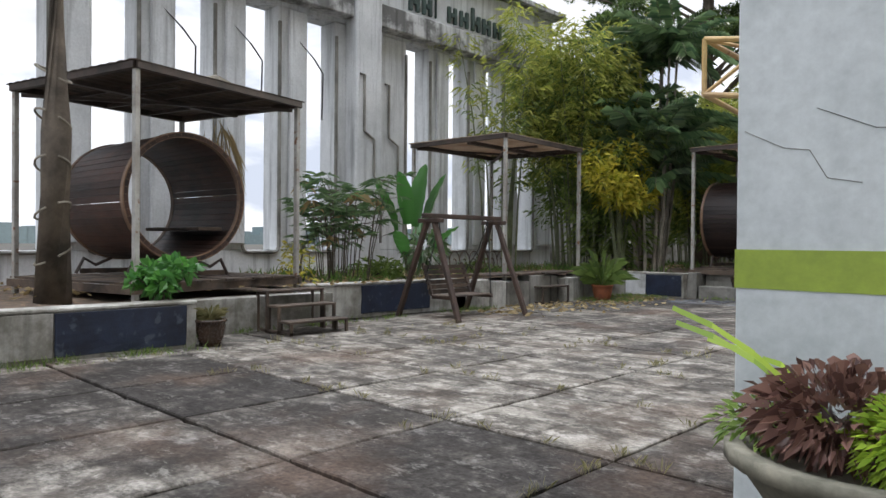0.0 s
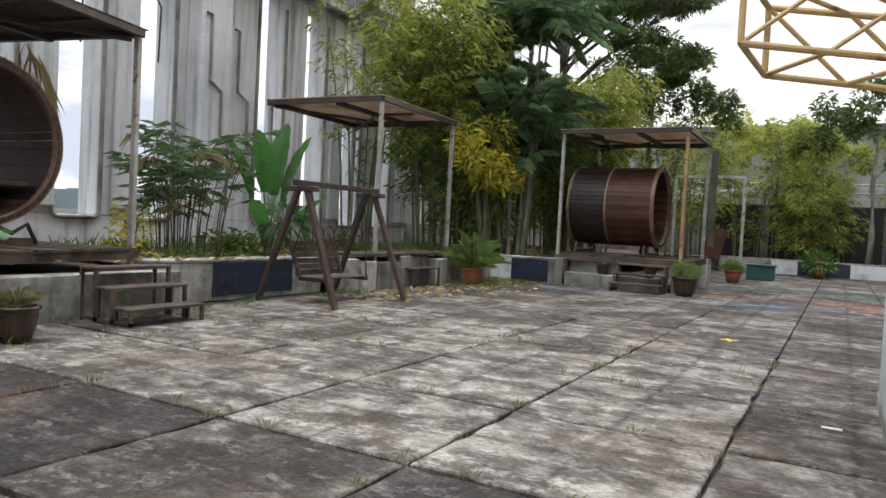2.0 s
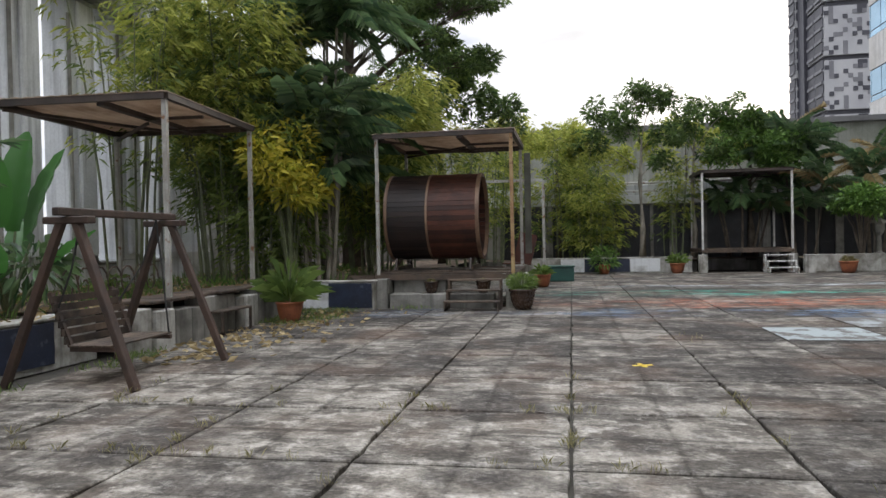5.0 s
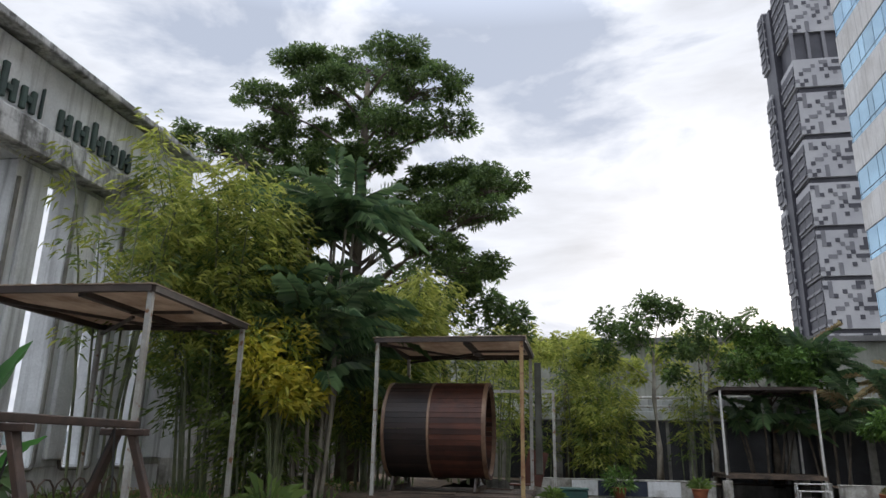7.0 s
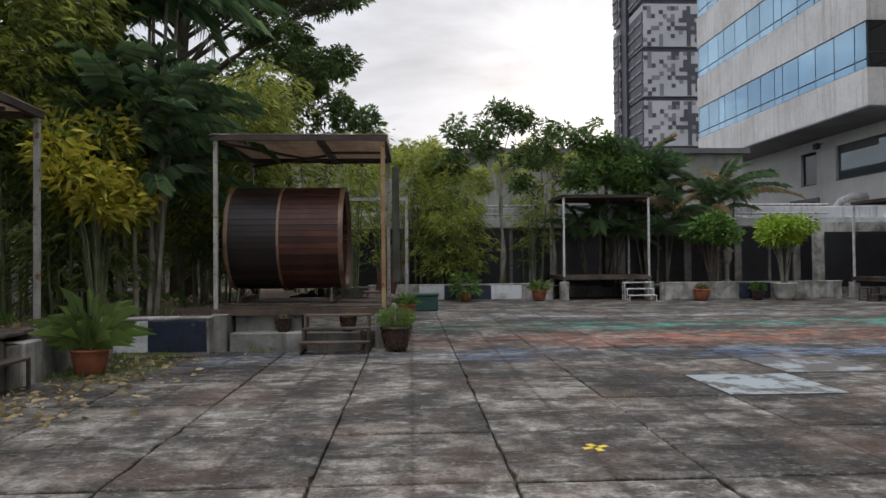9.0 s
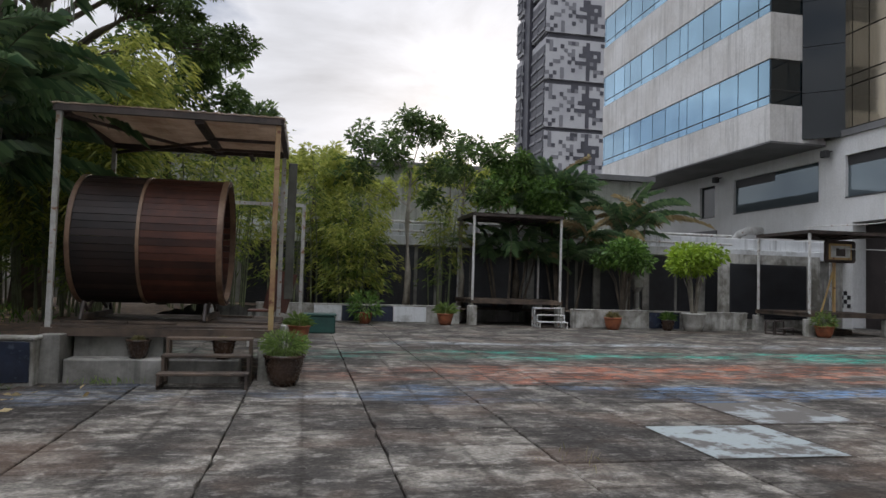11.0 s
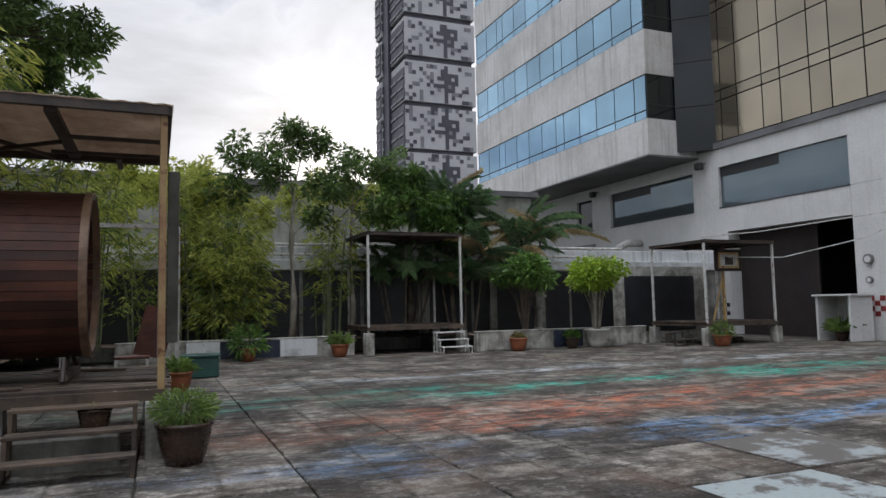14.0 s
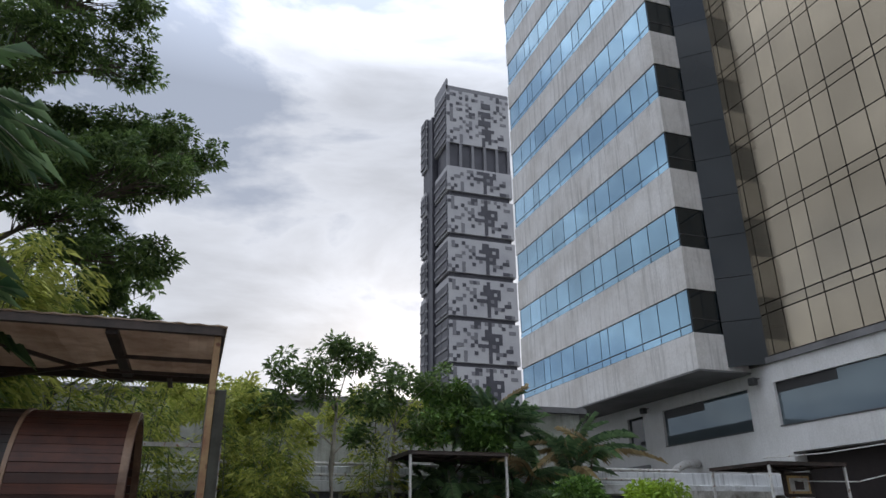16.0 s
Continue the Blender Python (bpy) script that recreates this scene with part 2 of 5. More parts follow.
    bump(nt, b, mixc(nt, 0.5, fine, mid), 0.35, 0.02)
    return m


def glass_material(name, tint, rough=0.03, metal=0.75):
    """Coated facade glass: mostly a mirror of the sky."""
    m, nt, b = material(name)
    p = position(nt)
    n = noise_tex(nt, p, 0.25, 2)
    c = ramp(nt, n, [(0.3, tuple(x * 0.8 for x in tint)), (0.7, tint)])
    rnd = nt.nodes.new("ShaderNodeObjectInfo").outputs["Random"]
    c = mixc(nt, 0.6, c, ramp(nt, rnd, [(0.0, (0.72,) * 3), (0.6, (1, 1, 1)), (1.0, (1.2,) * 3)]), "MULTIPLY")
    nt.links.new(c, b.inputs["Base Color"])
    b.inputs["Metallic"].default_value = metal
    b.inputs["Roughness"].default_value = rough
    bump(nt, b, noise_tex(nt, p, 0.7, 2), 0.04, 0.05)
    return m


M = {
    "slab": slab_material(),
    "soil": surface("soil_and_litter", (0.16, 0.11, 0.075), (0.06, 0.045, 0.03), 8, 2.0, 0.95, bumps=0.8, spots=(0.28, 0.17, 0.09)),
    "hazewall": surface("old_greenish_grey_render", (0.42, 0.43, 0.38), (0.24, 0.25, 0.21), 3, 0.5, 0.85, streak=0.5),
    "board": surface("olive_grey_board", (0.13, 0.135, 0.11), (0.07, 0.07, 0.055), 6, 1.6, 0.7, streak=0.4),
    "joint": surface("joint_dirt", (0.06, 0.055, 0.04), (0.025, 0.022, 0.018), 10, 3.0, 0.95),
    "wall": surface("weathered_white_paint", (0.8, 0.82, 0.83), (0.58, 0.6, 0.61), 5, 0.55, 0.75, streak=0.75),
    "beam": surface("mouldy_white_paint", (0.62, 0.63, 0.63), (0.17, 0.17, 0.165), 5, 1.6, 0.8, streak=0.85, stain=(0.42, 0.58)),
    "pale": surface("pale_cracked_paint", (0.56, 0.60, 0.60), (0.42, 0.46, 0.46), 3, 0.9, 0.6, streak=0.12, bumps=0.12),
    "green": surface("olive_green_paint", (0.30, 0.39, 0.05), (0.23, 0.31, 0.04), 4, 1.2, 0.55, bumps=0.12),
    "kerb": surface("stained_planter_concrete", (0.56, 0.55, 0.51), (0.2, 0.19, 0.16), 6, 1.3, 0.85, streak=0.6, stain=(0.38, 0.6)),
    "kerbwhite": surface("chipped_white_kerb_paint", (0.74, 0.76, 0.77), (0.42, 0.42, 0.4), 6, 1.6, 0.75, streak=0.25, stain=(0.3, 0.5)),
    "navy": surface("navy_paint", (0.022, 0.032, 0.062), (0.012, 0.016, 0.03), 7, 2.0, 0.5, spots=(0.06, 0.075, 0.1)),
    "concrete": surface("grey_concrete", (0.33, 0.32, 0.29), (0.12, 0.115, 0.1), 6, 1.2, 0.85, streak=0.6),
    "postpaint": surface("chipped_cream_post_paint", (0.5, 0.5, 0.47), (0.3, 0.28, 0.25), 9, 2.2, 0.55, streak=0.3, spots=(0.2, 0.1, 0.05)),
    "rustpost": surface("rusting_ochre_post_paint", (0.42, 0.3, 0.14), (0.26, 0.13, 0.07), 7, 2.0, 0.65, spots=(0.15, 0.06, 0.03)),
    "darksteel": surface("dark_brown_steel", (0.085, 0.06, 0.05), (0.03, 0.025, 0.022), 8, 2.0, 0.6, bumps=0.3),
    "darkwood": surface("dark_stave_wood", (0.1, 0.045, 0.03), (0.03, 0.017, 0.014), 9, 1.4, 0.58, bumps=0.35, vary=0.85, along=(0.06, 1.0, 1.0)),
    "roof": fibre("translucent_roof_sheet", (0.6, 0.51, 0.42), (0.36, 0.27, 0.2)),
    "wood": surface("barrel_stave_wood", (0.155, 0.05, 0.028), (0.045, 0.018, 0.013), 9, 1.1, 0.62, bumps=0.4, vary=0.95, along=(0.06, 1.0, 1.0)),
    "woodblack": surface("charred_stave_wood", (0.045, 0.025, 0.02), (0.014, 0.011, 0.011), 9, 1.1, 0.6, bumps=0.3, vary=0.8, along=(0.06, 1.0, 1.0)),
    "hoop": surface("pale_barrel_hoop", (0.30, 0.19, 0.12), (0.14, 0.08, 0.05), 8, 2.5, 0.5, metal=0.0),
    "oldwood": surface("grey_brown_old_wood", (0.14, 0.1, 0.072), (0.04, 0.031, 0.026), 10, 2.2, 0.85, bumps=0.5, vary=0.55),
    "swingwood": surface("dark_brown_swing_wood", (0.085, 0.05, 0.035), (0.03, 0.02, 0.016), 10, 2.2, 0.65, bumps=0.5),
    "bark": surface("brown_bark", (0.16, 0.13, 0.1), (0.06, 0.05, 0.04), 9, 2.0, 0.95, bumps=0.9),
    "palebark": surface("pale_grey_bark", (0.36, 0.33, 0.27), (0.17, 0.15, 0.12), 9, 2.0, 0.9, bumps=0.6),
    "cane": surface("green_grey_cane", (0.20, 0.23, 0.12), (0.07, 0.08, 0.045), 8, 2.0, 0.6),
    "terracotta": surface("terracotta_clay", (0.40, 0.13, 0.055), (0.22, 0.075, 0.04), 7, 4.0, 0.6),
    "glaze": surface("dark_brown_glaze", (0.075, 0.045, 0.03), (0.03, 0.02, 0.016), 7, 4.0, 0.28),
    "whitepot": surface("white_ceramic", (0.7, 0.7, 0.67), (0.45, 0.44, 0.4), 7, 4.0, 0.4),
    "bowl": surface("mossy_stone_bowl", (0.27, 0.25, 0.19), (0.08, 0.078, 0.055), 7, 3.0, 0.8, streak=0.4),
    "yellowsteel": surface("faded_yellow_steel", (0.62, 0.42, 0.16), (0.5, 0.33, 0.17), 7, 2.2, 0.5, spots=(0.2, 0.08, 0.04)),
    "whitesteel": surface("white_painted_steel", (0.72, 0.72, 0.7), (0.5, 0.49, 0.46), 8, 2.5, 0.5, spots=(0.25, 0.15, 0.1)),
    "louvre": surface("black_louvre_paint", (0.032, 0.034, 0.04), (0.018, 0.018, 0.02), 7, 1.2, 0.5),
    "render": surface("white_building_render", (0.72, 0.72, 0.71), (0.6, 0.6, 0.58), 3, 0.35, 0.7, streak=0.12, bumps=0.1),
    "band": surface("stained_white_cladding", (0.7, 0.69, 0.67), (0.54, 0.52, 0.49), 2, 0.35, 0.7, streak=0.5, bumps=0.1),
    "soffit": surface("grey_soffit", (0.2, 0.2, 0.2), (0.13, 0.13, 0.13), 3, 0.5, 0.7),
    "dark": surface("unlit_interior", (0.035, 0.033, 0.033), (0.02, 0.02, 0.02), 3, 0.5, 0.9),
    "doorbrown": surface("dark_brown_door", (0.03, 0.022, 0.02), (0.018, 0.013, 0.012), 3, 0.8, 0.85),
    "red": surface("dark_red_tile", (0.28, 0.03, 0.03), (0.2, 0.02, 0.02), 4, 1.5, 0.4),
    "blacktile": surface("black_tile", (0.02, 0.02, 0.022), (0.014, 0.014, 0.014), 4, 1.5, 0.4),
    "letter": surface("dark_green_sign_letter", (0.045, 0.085, 0.07), (0.025, 0.045, 0.04), 5, 2.0, 0.5),
    "tower": surface("tower_white_panel", (0.45, 0.45, 0.46), (0.36, 0.36, 0.38), 1, 0.1, 0.7, bumps=0.0),
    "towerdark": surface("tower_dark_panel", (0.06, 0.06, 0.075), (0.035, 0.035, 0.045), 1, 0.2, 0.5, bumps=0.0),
    "towergrey": surface("tower_grey_panel", (0.19, 0.19, 0.205), (0.14, 0.14, 0.155), 1, 0.2, 0.5, bumps=0.0),
    "blueglass": glass_material("blue_mirror_glass", (0.36, 0.57, 0.73)),
    "goldglass": glass_material("bronze_mirror_glass", (0.40, 0.35, 0.265), 0.12, 0.8),
    "darkglass": glass_material("dark_glass", (0.012, 0.018, 0.022), 0.05, 0.0),
    "winglass": glass_material("grey_shop_glass", (0.16, 0.2, 0.22), 0.03, 0.6),
    "mullion": surface("dark_mullion", (0.06, 0.06, 0.065), (0.04, 0.04, 0.04), 4, 1.0, 0.4),
    "wire": surface("black_cable", (0.03, 0.03, 0.03), (0.02, 0.02, 0.02), 4, 1.0, 0.5),
    "greenplastic": surface("dark_green_plastic", (0.03, 0.11, 0.09), (0.02, 0.07, 0.06), 4, 1.0, 0.4),
    "yellow": surface("yellow_paint", (0.75, 0.55, 0.04), (0.6, 0.42, 0.03), 9, 3.0, 0.6),
    "palepaint": surface("pale_blue_floor_paint", (0.3, 0.34, 0.34), (0.1, 0.092, 0.085), 6, 2.2, 0.85, stain=(0.43, 0.5), spots=(0.16, 0.15, 0.14)),
    "thinpaint": surface("almost_gone_floor_paint", (0.3, 0.33, 0.33), (0.11, 0.1, 0.09), 6, 1.8, 0.85, stain=(0.5, 0.58)),
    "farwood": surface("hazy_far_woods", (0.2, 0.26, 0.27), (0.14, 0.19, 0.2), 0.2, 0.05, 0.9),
    "bamboo": foliage("bamboo_leaf", (0.24, 0.30, 0.055), (0.44, 0.46, 0.11), 0.58),
    # darker copy of the bamboo leaf, with the clump's inner shade in its colour
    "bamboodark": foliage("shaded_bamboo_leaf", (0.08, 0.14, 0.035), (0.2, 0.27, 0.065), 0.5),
    "yellowleaf": foliage("yellow_green_leaf", (0.32, 0.36, 0.04), (0.62, 0.54, 0.08), 0.5),
    "treeleaf": foliage("broad_tree_leaf", (0.045, 0.09, 0.03), (0.13, 0.2, 0.055), 0.45),
    "palmleaf": foliage("palm_leaflet", (0.055, 0.12, 0.055), (0.16, 0.25, 0.11), 0.4, 0.3),
    "dryleaf": foliage("dry_palm_leaflet", (0.28, 0.2, 0.09), (0.42, 0.33, 0.17), 0.3, 0.7),
    "shrubleaf": foliage("shrub_leaf", (0.06, 0.13, 0.03), (0.15, 0.27, 0.055), 0.4),
    "limeleaf": foliage("lime_green_leaf", (0.2, 0.33, 0.03), (0.38, 0.52, 0.06), 0.4),
    "bananaleaf": foliage("banana_leaf", (0.06, 0.19, 0.05), (0.11, 0.3, 0.06), 0.45, 0.35),
    "purpleleaf": foliage("dark_purple_leaf", (0.07, 0.032, 0.028), (0.2, 0.11, 0.085), 0.25, 0.35),
    "grass": foliage("dry_grass", (0.16, 0.16, 0.06), (0.3, 0.27, 0.13), 0.3, 0.8),
    "weed": foliage("green_weed", (0.1, 0.17, 0.04), (0.2, 0.29, 0.07), 0.3, 0.7),
}


# ---- mesh helpers ----
def finish(name, bm, mat, parent=None, label="", smooth=False):
    me = bpy.data.meshes.new(name)
    if isinstance(bm, tuple):
        me.from_pydata(*bm)
    else:
        bmesh.ops.recalc_face_normals(bm, faces=bm.faces)
        bm.to_mesh(me)
        bm.free()
    for mm in (mat if isinstance(mat, list) else [mat]):
        me.materials.append(M[mm])
    if smooth:
        me.shade_smooth()
    ob = new(name, me)
    if parent:
        ob.parent = parent
    if label:
        ob["label"] = label
    return ob


def part(name, bm, mat, parent, label="", smooth=False):
    return finish(name, bm, mat, parent, label, smooth)


def thing(name, label, category, group="", at=(0, 0, 0), turn=0.0, kind=""):
    e = new(name)
    e.empty_display_size = 0.2
    e.matrix_basis = pose(*at, 0, 0, turn)
    return tagged(e, label, category, group, kind)


def structure(name, bm, mat, label, parent=None):
    return tagged(finish(name, bm, mat, parent), label, name.split("_")[0], kind="structure")


def box(x0, x1, y0, y1, z0, z1, bev=0.0, bm=None, m=None):
    bm = bm or bmesh.new()
    vs = [bm.verts.new((x, y, z)) for x in (x0, x1) for y in (y0, y1) for z in (z0, z1)]
    fs = [bm.faces.new([vs[i] for i in f]) for f in ((0, 1, 3, 2), (4, 6, 7, 5), (0, 4, 5, 1), (2, 3, 7, 6), (0, 2, 6, 4), (1, 5, 7, 3))]
    if m:
        for v in vs:
            v.co = m @ v.co
    if bev:
        bmesh.ops.bevel(bm, geom=list({e for f in fs for e in f.edges}), offset=bev, segments=1, affect="EDGES")
    return bm


def bar(a, b, w, h=None, bm=None, bev=0.0):
    """A squared bar from a to b."""
    a, b = Vector(a), Vector(b)
    d = b - a
    m = Matrix.Translation(a) @ d.to_track_quat("Z", "Y").to_matrix().to_4x4()
    h = h or w
    return box(-w / 2, w / 2, -h / 2, h / 2, 0, d.length, bev, bm, m)


def tube(pts, radii, n=8, bm=None, close=True):
    bm = bm or bmesh.new()
    pts = [Vector(p) for p in pts]
    if isinstance(radii, (int, float)):
        radii = [radii] * len(pts)
    rings = []
    for i, p in enumerate(pts):
        d = (pts[min(i + 1, len(pts) - 1)] - pts[max(i - 1, 0)]).normalized()
        q = d.to_track_quat("Z", "Y")
        rings.append([bm.verts.new(p + q @ Vector((math.cos(a) * radii[i], math.sin(a) * radii[i], 0))) for a in (2 * math.pi * k / n for k in range(n))])
    for r0, r1 in zip(rings, rings[1:]):
        for k in range(n):
            bm.faces.new((r0[k], r0[(k + 1) % n], r1[(k + 1) % n], r1[k]))
    if close:
        bm.faces.new(rings[0][::-1])
        bm.faces.new(rings[-1])
    return bm


def lathe(profile, n=20, bm=None):
    """Turns (radius, height) pairs round z."""
    bm = bm or bmesh.new()
    rings = [[bm.verts.new((r * math.cos(2 * math.pi * k / n), r * math.sin(2 * math.pi * k / n), z)) for k in range(n)] for r, z in profile]
    for r0, r1 in zip(rings, rings[1:]):
        for k in range(n):
            bm.faces.new((r0[k], r0[(k + 1) % n], r1[(k + 1) % n], r1[k]))
    bm.faces.new(rings[0][::-1])
    bm.faces.new(rings[-1])
    return bm


rng = np.random.default_rng(7)


def leaves(centres, dirs, length, width, droop=0.25, vary=0.35):
    """Folded pointed leaves as (verts, edges, faces): one per centre, along its direction."""
    c, d = np.asarray(centres, float), np.asarray(dirs, float)
    n = len(c)
    d = d / (np.linalg.norm(d, axis=1, keepdims=True) + 1e-9)
    r = rng.normal(size=(n, 3))
    s = np.cross(d, r)
    s /= np.linalg.norm(s, axis=1, keepdims=True) + 1e-9
    u = np.cross(s, d)
    k = (1 + vary * rng.uniform(-1, 1, (n, 1)))
    L, Wd = length * k, width * k
    mid = c + d * L * 0.45
    tip = c + d * L - np.array([0, 0, 1.0]) * L * droop
    v = np.stack([c, mid + s * Wd / 2 + u * Wd * 0.15, tip, mid - s * Wd / 2 + u * Wd * 0.15], 1).reshape(-1, 3)
    i = np.arange(n) * 4
    f = np.concatenate([np.stack([i, i + 1, i + 2], 1), np.stack([i, i + 2, i + 3], 1)])
    return v.tolist(), [], f.tolist()


def ball(n, radius, centre, flat=1.0, shell=0.4):
    d = rng.normal(size=(n, 3))
    d /= np.linalg.norm(d, axis=1, keepdims=True)
    r = rng.uniform(shell, 1, (n, 1)) ** 0.6
    return np.array(centre) + d * r * radius * np.array([1, 1, flat]), d


def crown(clumps, per, length, width, droop=0.25, up=0.1, flat=0.6):
    """Leaves of many uneven clumps: (centre, radius) each."""
    cs, ds = [], []
    for centre, radius in clumps:
        c, d = ball(max(6, int(per * radius ** 2)), radius, centre, flat, 0.25)
        cs.append(c)
        ds.append(d * np.array([1, 1, 0.5]) + rng.normal(scale=0.5, size=d.shape) + np.array([0, 0, up]))
    return leaves(np.concatenate(cs), np.concatenate(ds), length, width, droop)


def merge(*meshes):
    v, f = [], []
    for mv, _, mf in meshes:
        o = len(v)
        v += mv
        f += [[i + o for i in q] for q in mf]
    return v, [], f

# ---- ground and yard ----
structure("ground", box(-400, 400, -300, 500, -0.3, -0.05), "joint", "bare dark ground that reaches the horizon")

# ---- slotted screen wall along the planters ----
WX, WT = -15.2, 0.65
SLOTS = [2.07, 3.81, 5.55, 7.30, 9.03, 10.78, 14.31, 16.04, 17.80, 19.52]
SW, SILL, HEAD = 0.92, 1.2, 7.3
ws = thing("wall_west", "tall weathered white slotted concrete screen wall", "wall", kind="structure")
part("wall_base", box(WX - WT, WX, -8, 21.6, -0.05, SILL), "wall", ws)
part("wall_top", box(WX - WT, WX, -8, 21.6, HEAD, 9.55), "wall", ws)
edges = [-8.0] + [e for s in SLOTS for e in (s, s + SW)] + [21.6]
for a, b in zip(edges[::2], edges[1::2]):
    part("pier", box(WX - WT, WX, a, b, SILL, HEAD, 0.03), "wall", ws)
    if 0.4 < b - a < 1.2:
        part("rib", box(WX + 0.003, WX + 0.11, a + 0.28, b - 0.02, SILL + 0.15, HEAD - 0.05, 0.03), "wall", ws)
part("buttress", box(WX + 0.003, WX + 0.5, 12.05, 12.95, 0, 9.45, 0.04), "wall", ws)
part("beam", box(WX + 0.003, WX + 0.42, -8, 12.04, 7.4, 8.05, 0.03), "beam", ws, "mould-blackened projecting beam")
part("beam", box(WX + 0.003, WX + 0.42, 12.96, 21.6, 7.36, 8.0, 0.03), "beam", ws, "mould-blackened projecting beam")
part("sign_panel", box(WX + 0.003, WX + 0.2, 12.96, 20.2, 8.02, 9.5, 0.02), "wall", ws)
part("coping", box(WX - WT - 0.1, WX + 0.55, -8, 21.7, 9.55, 9.72, 0.02), "beam", ws)
# rounded raised frames round the slot feet
for s in SLOTS:
    y0, y1 = s - 0.04, s + SW + 0.04
    bm = tube([(WX + 0.03, y0, 6.9), (WX + 0.03, y0, SILL + 0.1), (WX + 0.03, y0 + 0.04, SILL), (WX + 0.03, y0 + 0.12, SILL - 0.04), (WX + 0.03, y1 - 0.12, SILL - 0.04),
               (WX + 0.03, y1 - 0.04, SILL), (WX + 0.03, y1, SILL + 0.1), (WX + 0.03, y1, 6.9)], 0.045, 6)
    part("slot_frame", bm, "concrete", ws)
# conduits stepping down the wall
for ya in (12.3, 13.6):
    o = WX + (0.53 if ya < 13 else 0.05)
    cd = tube([(o, ya - 0.15, 5.9), (o, ya, 5.9), (o, ya, 4.4), (o, ya + 0.35, 4.2), (o, ya + 0.35, 3.2), (o, ya + 0.6, 3.05), (o, ya + 0.6, 1.4)], 0.035, 6)
    tagged(finish("conduit", cd, "concrete"), "thin grey conduit stepping down the white wall", "conduit", "wall conduits")
for ya in (6.9, 8.6, 10.4):
    cd = tube([(WX + 0.06, ya, 5.0), (WX + 0.06, ya, 6.6), (WX + 0.2, ya + 0.5, 6.1), (WX + 0.1, ya + 0.85, 5.8), (WX + 0.06, ya + 0.85, 4.6)], 0.022, 5)
    tagged(finish("cable", cd, "wire"), "loose black cable on the white wall", "cable", "wall cables")
# sign: plain raised shapes
sg = thing("wall_sign", "dark green raised shapes of a company sign", "sign")
for k, (hh, w) in enumerate(((0.75, 0.42), (0.5, 0.4), (0.7, 0.14), (0.5, 0.4), (0.5, 0.4), (0.72, 0.42), (0.5, 0.4), (0.5, 0.4))):
    y = 14.15 + k * 0.54
    bm = box(WX + 0.205, WX + 0.3, y, y + w * 0.34, 8.15, 8.15 + hh, 0.02)
    if w > 0.2:
        box(WX + 0.205, WX + 0.3, y + w * 0.66, y + w, 8.15, 8.15 + 0.5, 0.02, bm)
        box(WX + 0.205, WX + 0.3, y + w * 0.341, y + w * 0.659, 8.35, 8.47, 0.0, bm)
    part("letter_shape", bm, "letter", sg)
# floodlight on the beam
fl = thing("floodlight", "small black floodlight on the white wall", "lamp")
part("housing", box(WX + 0.45, WX + 0.75, 12.9, 13.3, 8.35, 8.6, 0.03), "wire", fl)
part("bracket", bar((WX + 0.2, 13.1, 8.6), (WX + 0.55, 13.1, 8.5), 0.06), "wire", fl)

# lower wall beyond the screen wall
lw = thing("wall_west_low", "grey stained low wall with small window openings", "wall", kind="structure")
part("wall_lower", box(WX - 0.4, WX, 21.7, 40, -0.05, 1.35), "kerb", lw)
wins = [22.6, 24.9, 27.2, 29.5, 32.0]
e2 = [21.7] + [q for w in wins for q in (w, w + 0.75)] + [40]
for a, b in zip(e2[::2], e2[1::2]):
    part("pier", box(WX - 0.4, WX, a, b, 1.35, 5.2), "wall" if a < 23 else "kerb", lw)
    part("lintel", box(WX - 0.397, WX - 0.003, b, min(b + 0.75, 40), 2.3, 5.2), "kerb", lw) if b < 39 else None
part("coping", box(WX - 0.5, WX + 0.1, 21.7, 40, 5.2, 5.4), "kerb", lw)

# ---- planters ----
def planter(name, x0, x1, y0, y1, h, front, panels, label):
    """A planter wall run along y (front='x') or x (front='y') with painted panels."""
    t = thing(name, label, "planter", "low planter walls", kind="structure")
    part("wall", box(x0, x1, y0, y1, -0.04, h, 0.015), "kerb", t)
    part("cap", box(x0 - 0.02, x1 + 0.03, y0 - 0.03, y1, h + 0.002, h + 0.05, 0.012), "kerb", t)
    for a, b, mat in panels:
        if front == "x":
            bm = box(x1 + 0.003, x1 + 0.03, a, b, 0.05, h - 0.01, 0.006)
        else:
            bm = box(a, b, y0 - 0.03, y0 - 0.003, 0.05, h - 0.01, 0.006)
        if mat == "navy":
            bmesh.ops.subdivide_edges(bm, edges=bm.edges[:], cuts=5, use_grid_fill=True)
            for v in bm.verts:
                v.co += Vector((1, 1, 1)) * 0.012 * noise.noise(v.co * Vector((3, 3, 14)).length * 0.3)
        part("painted_panel", bm, mat, t, "rough navy painted panel" if mat == "navy" else "white painted panel")
    return t


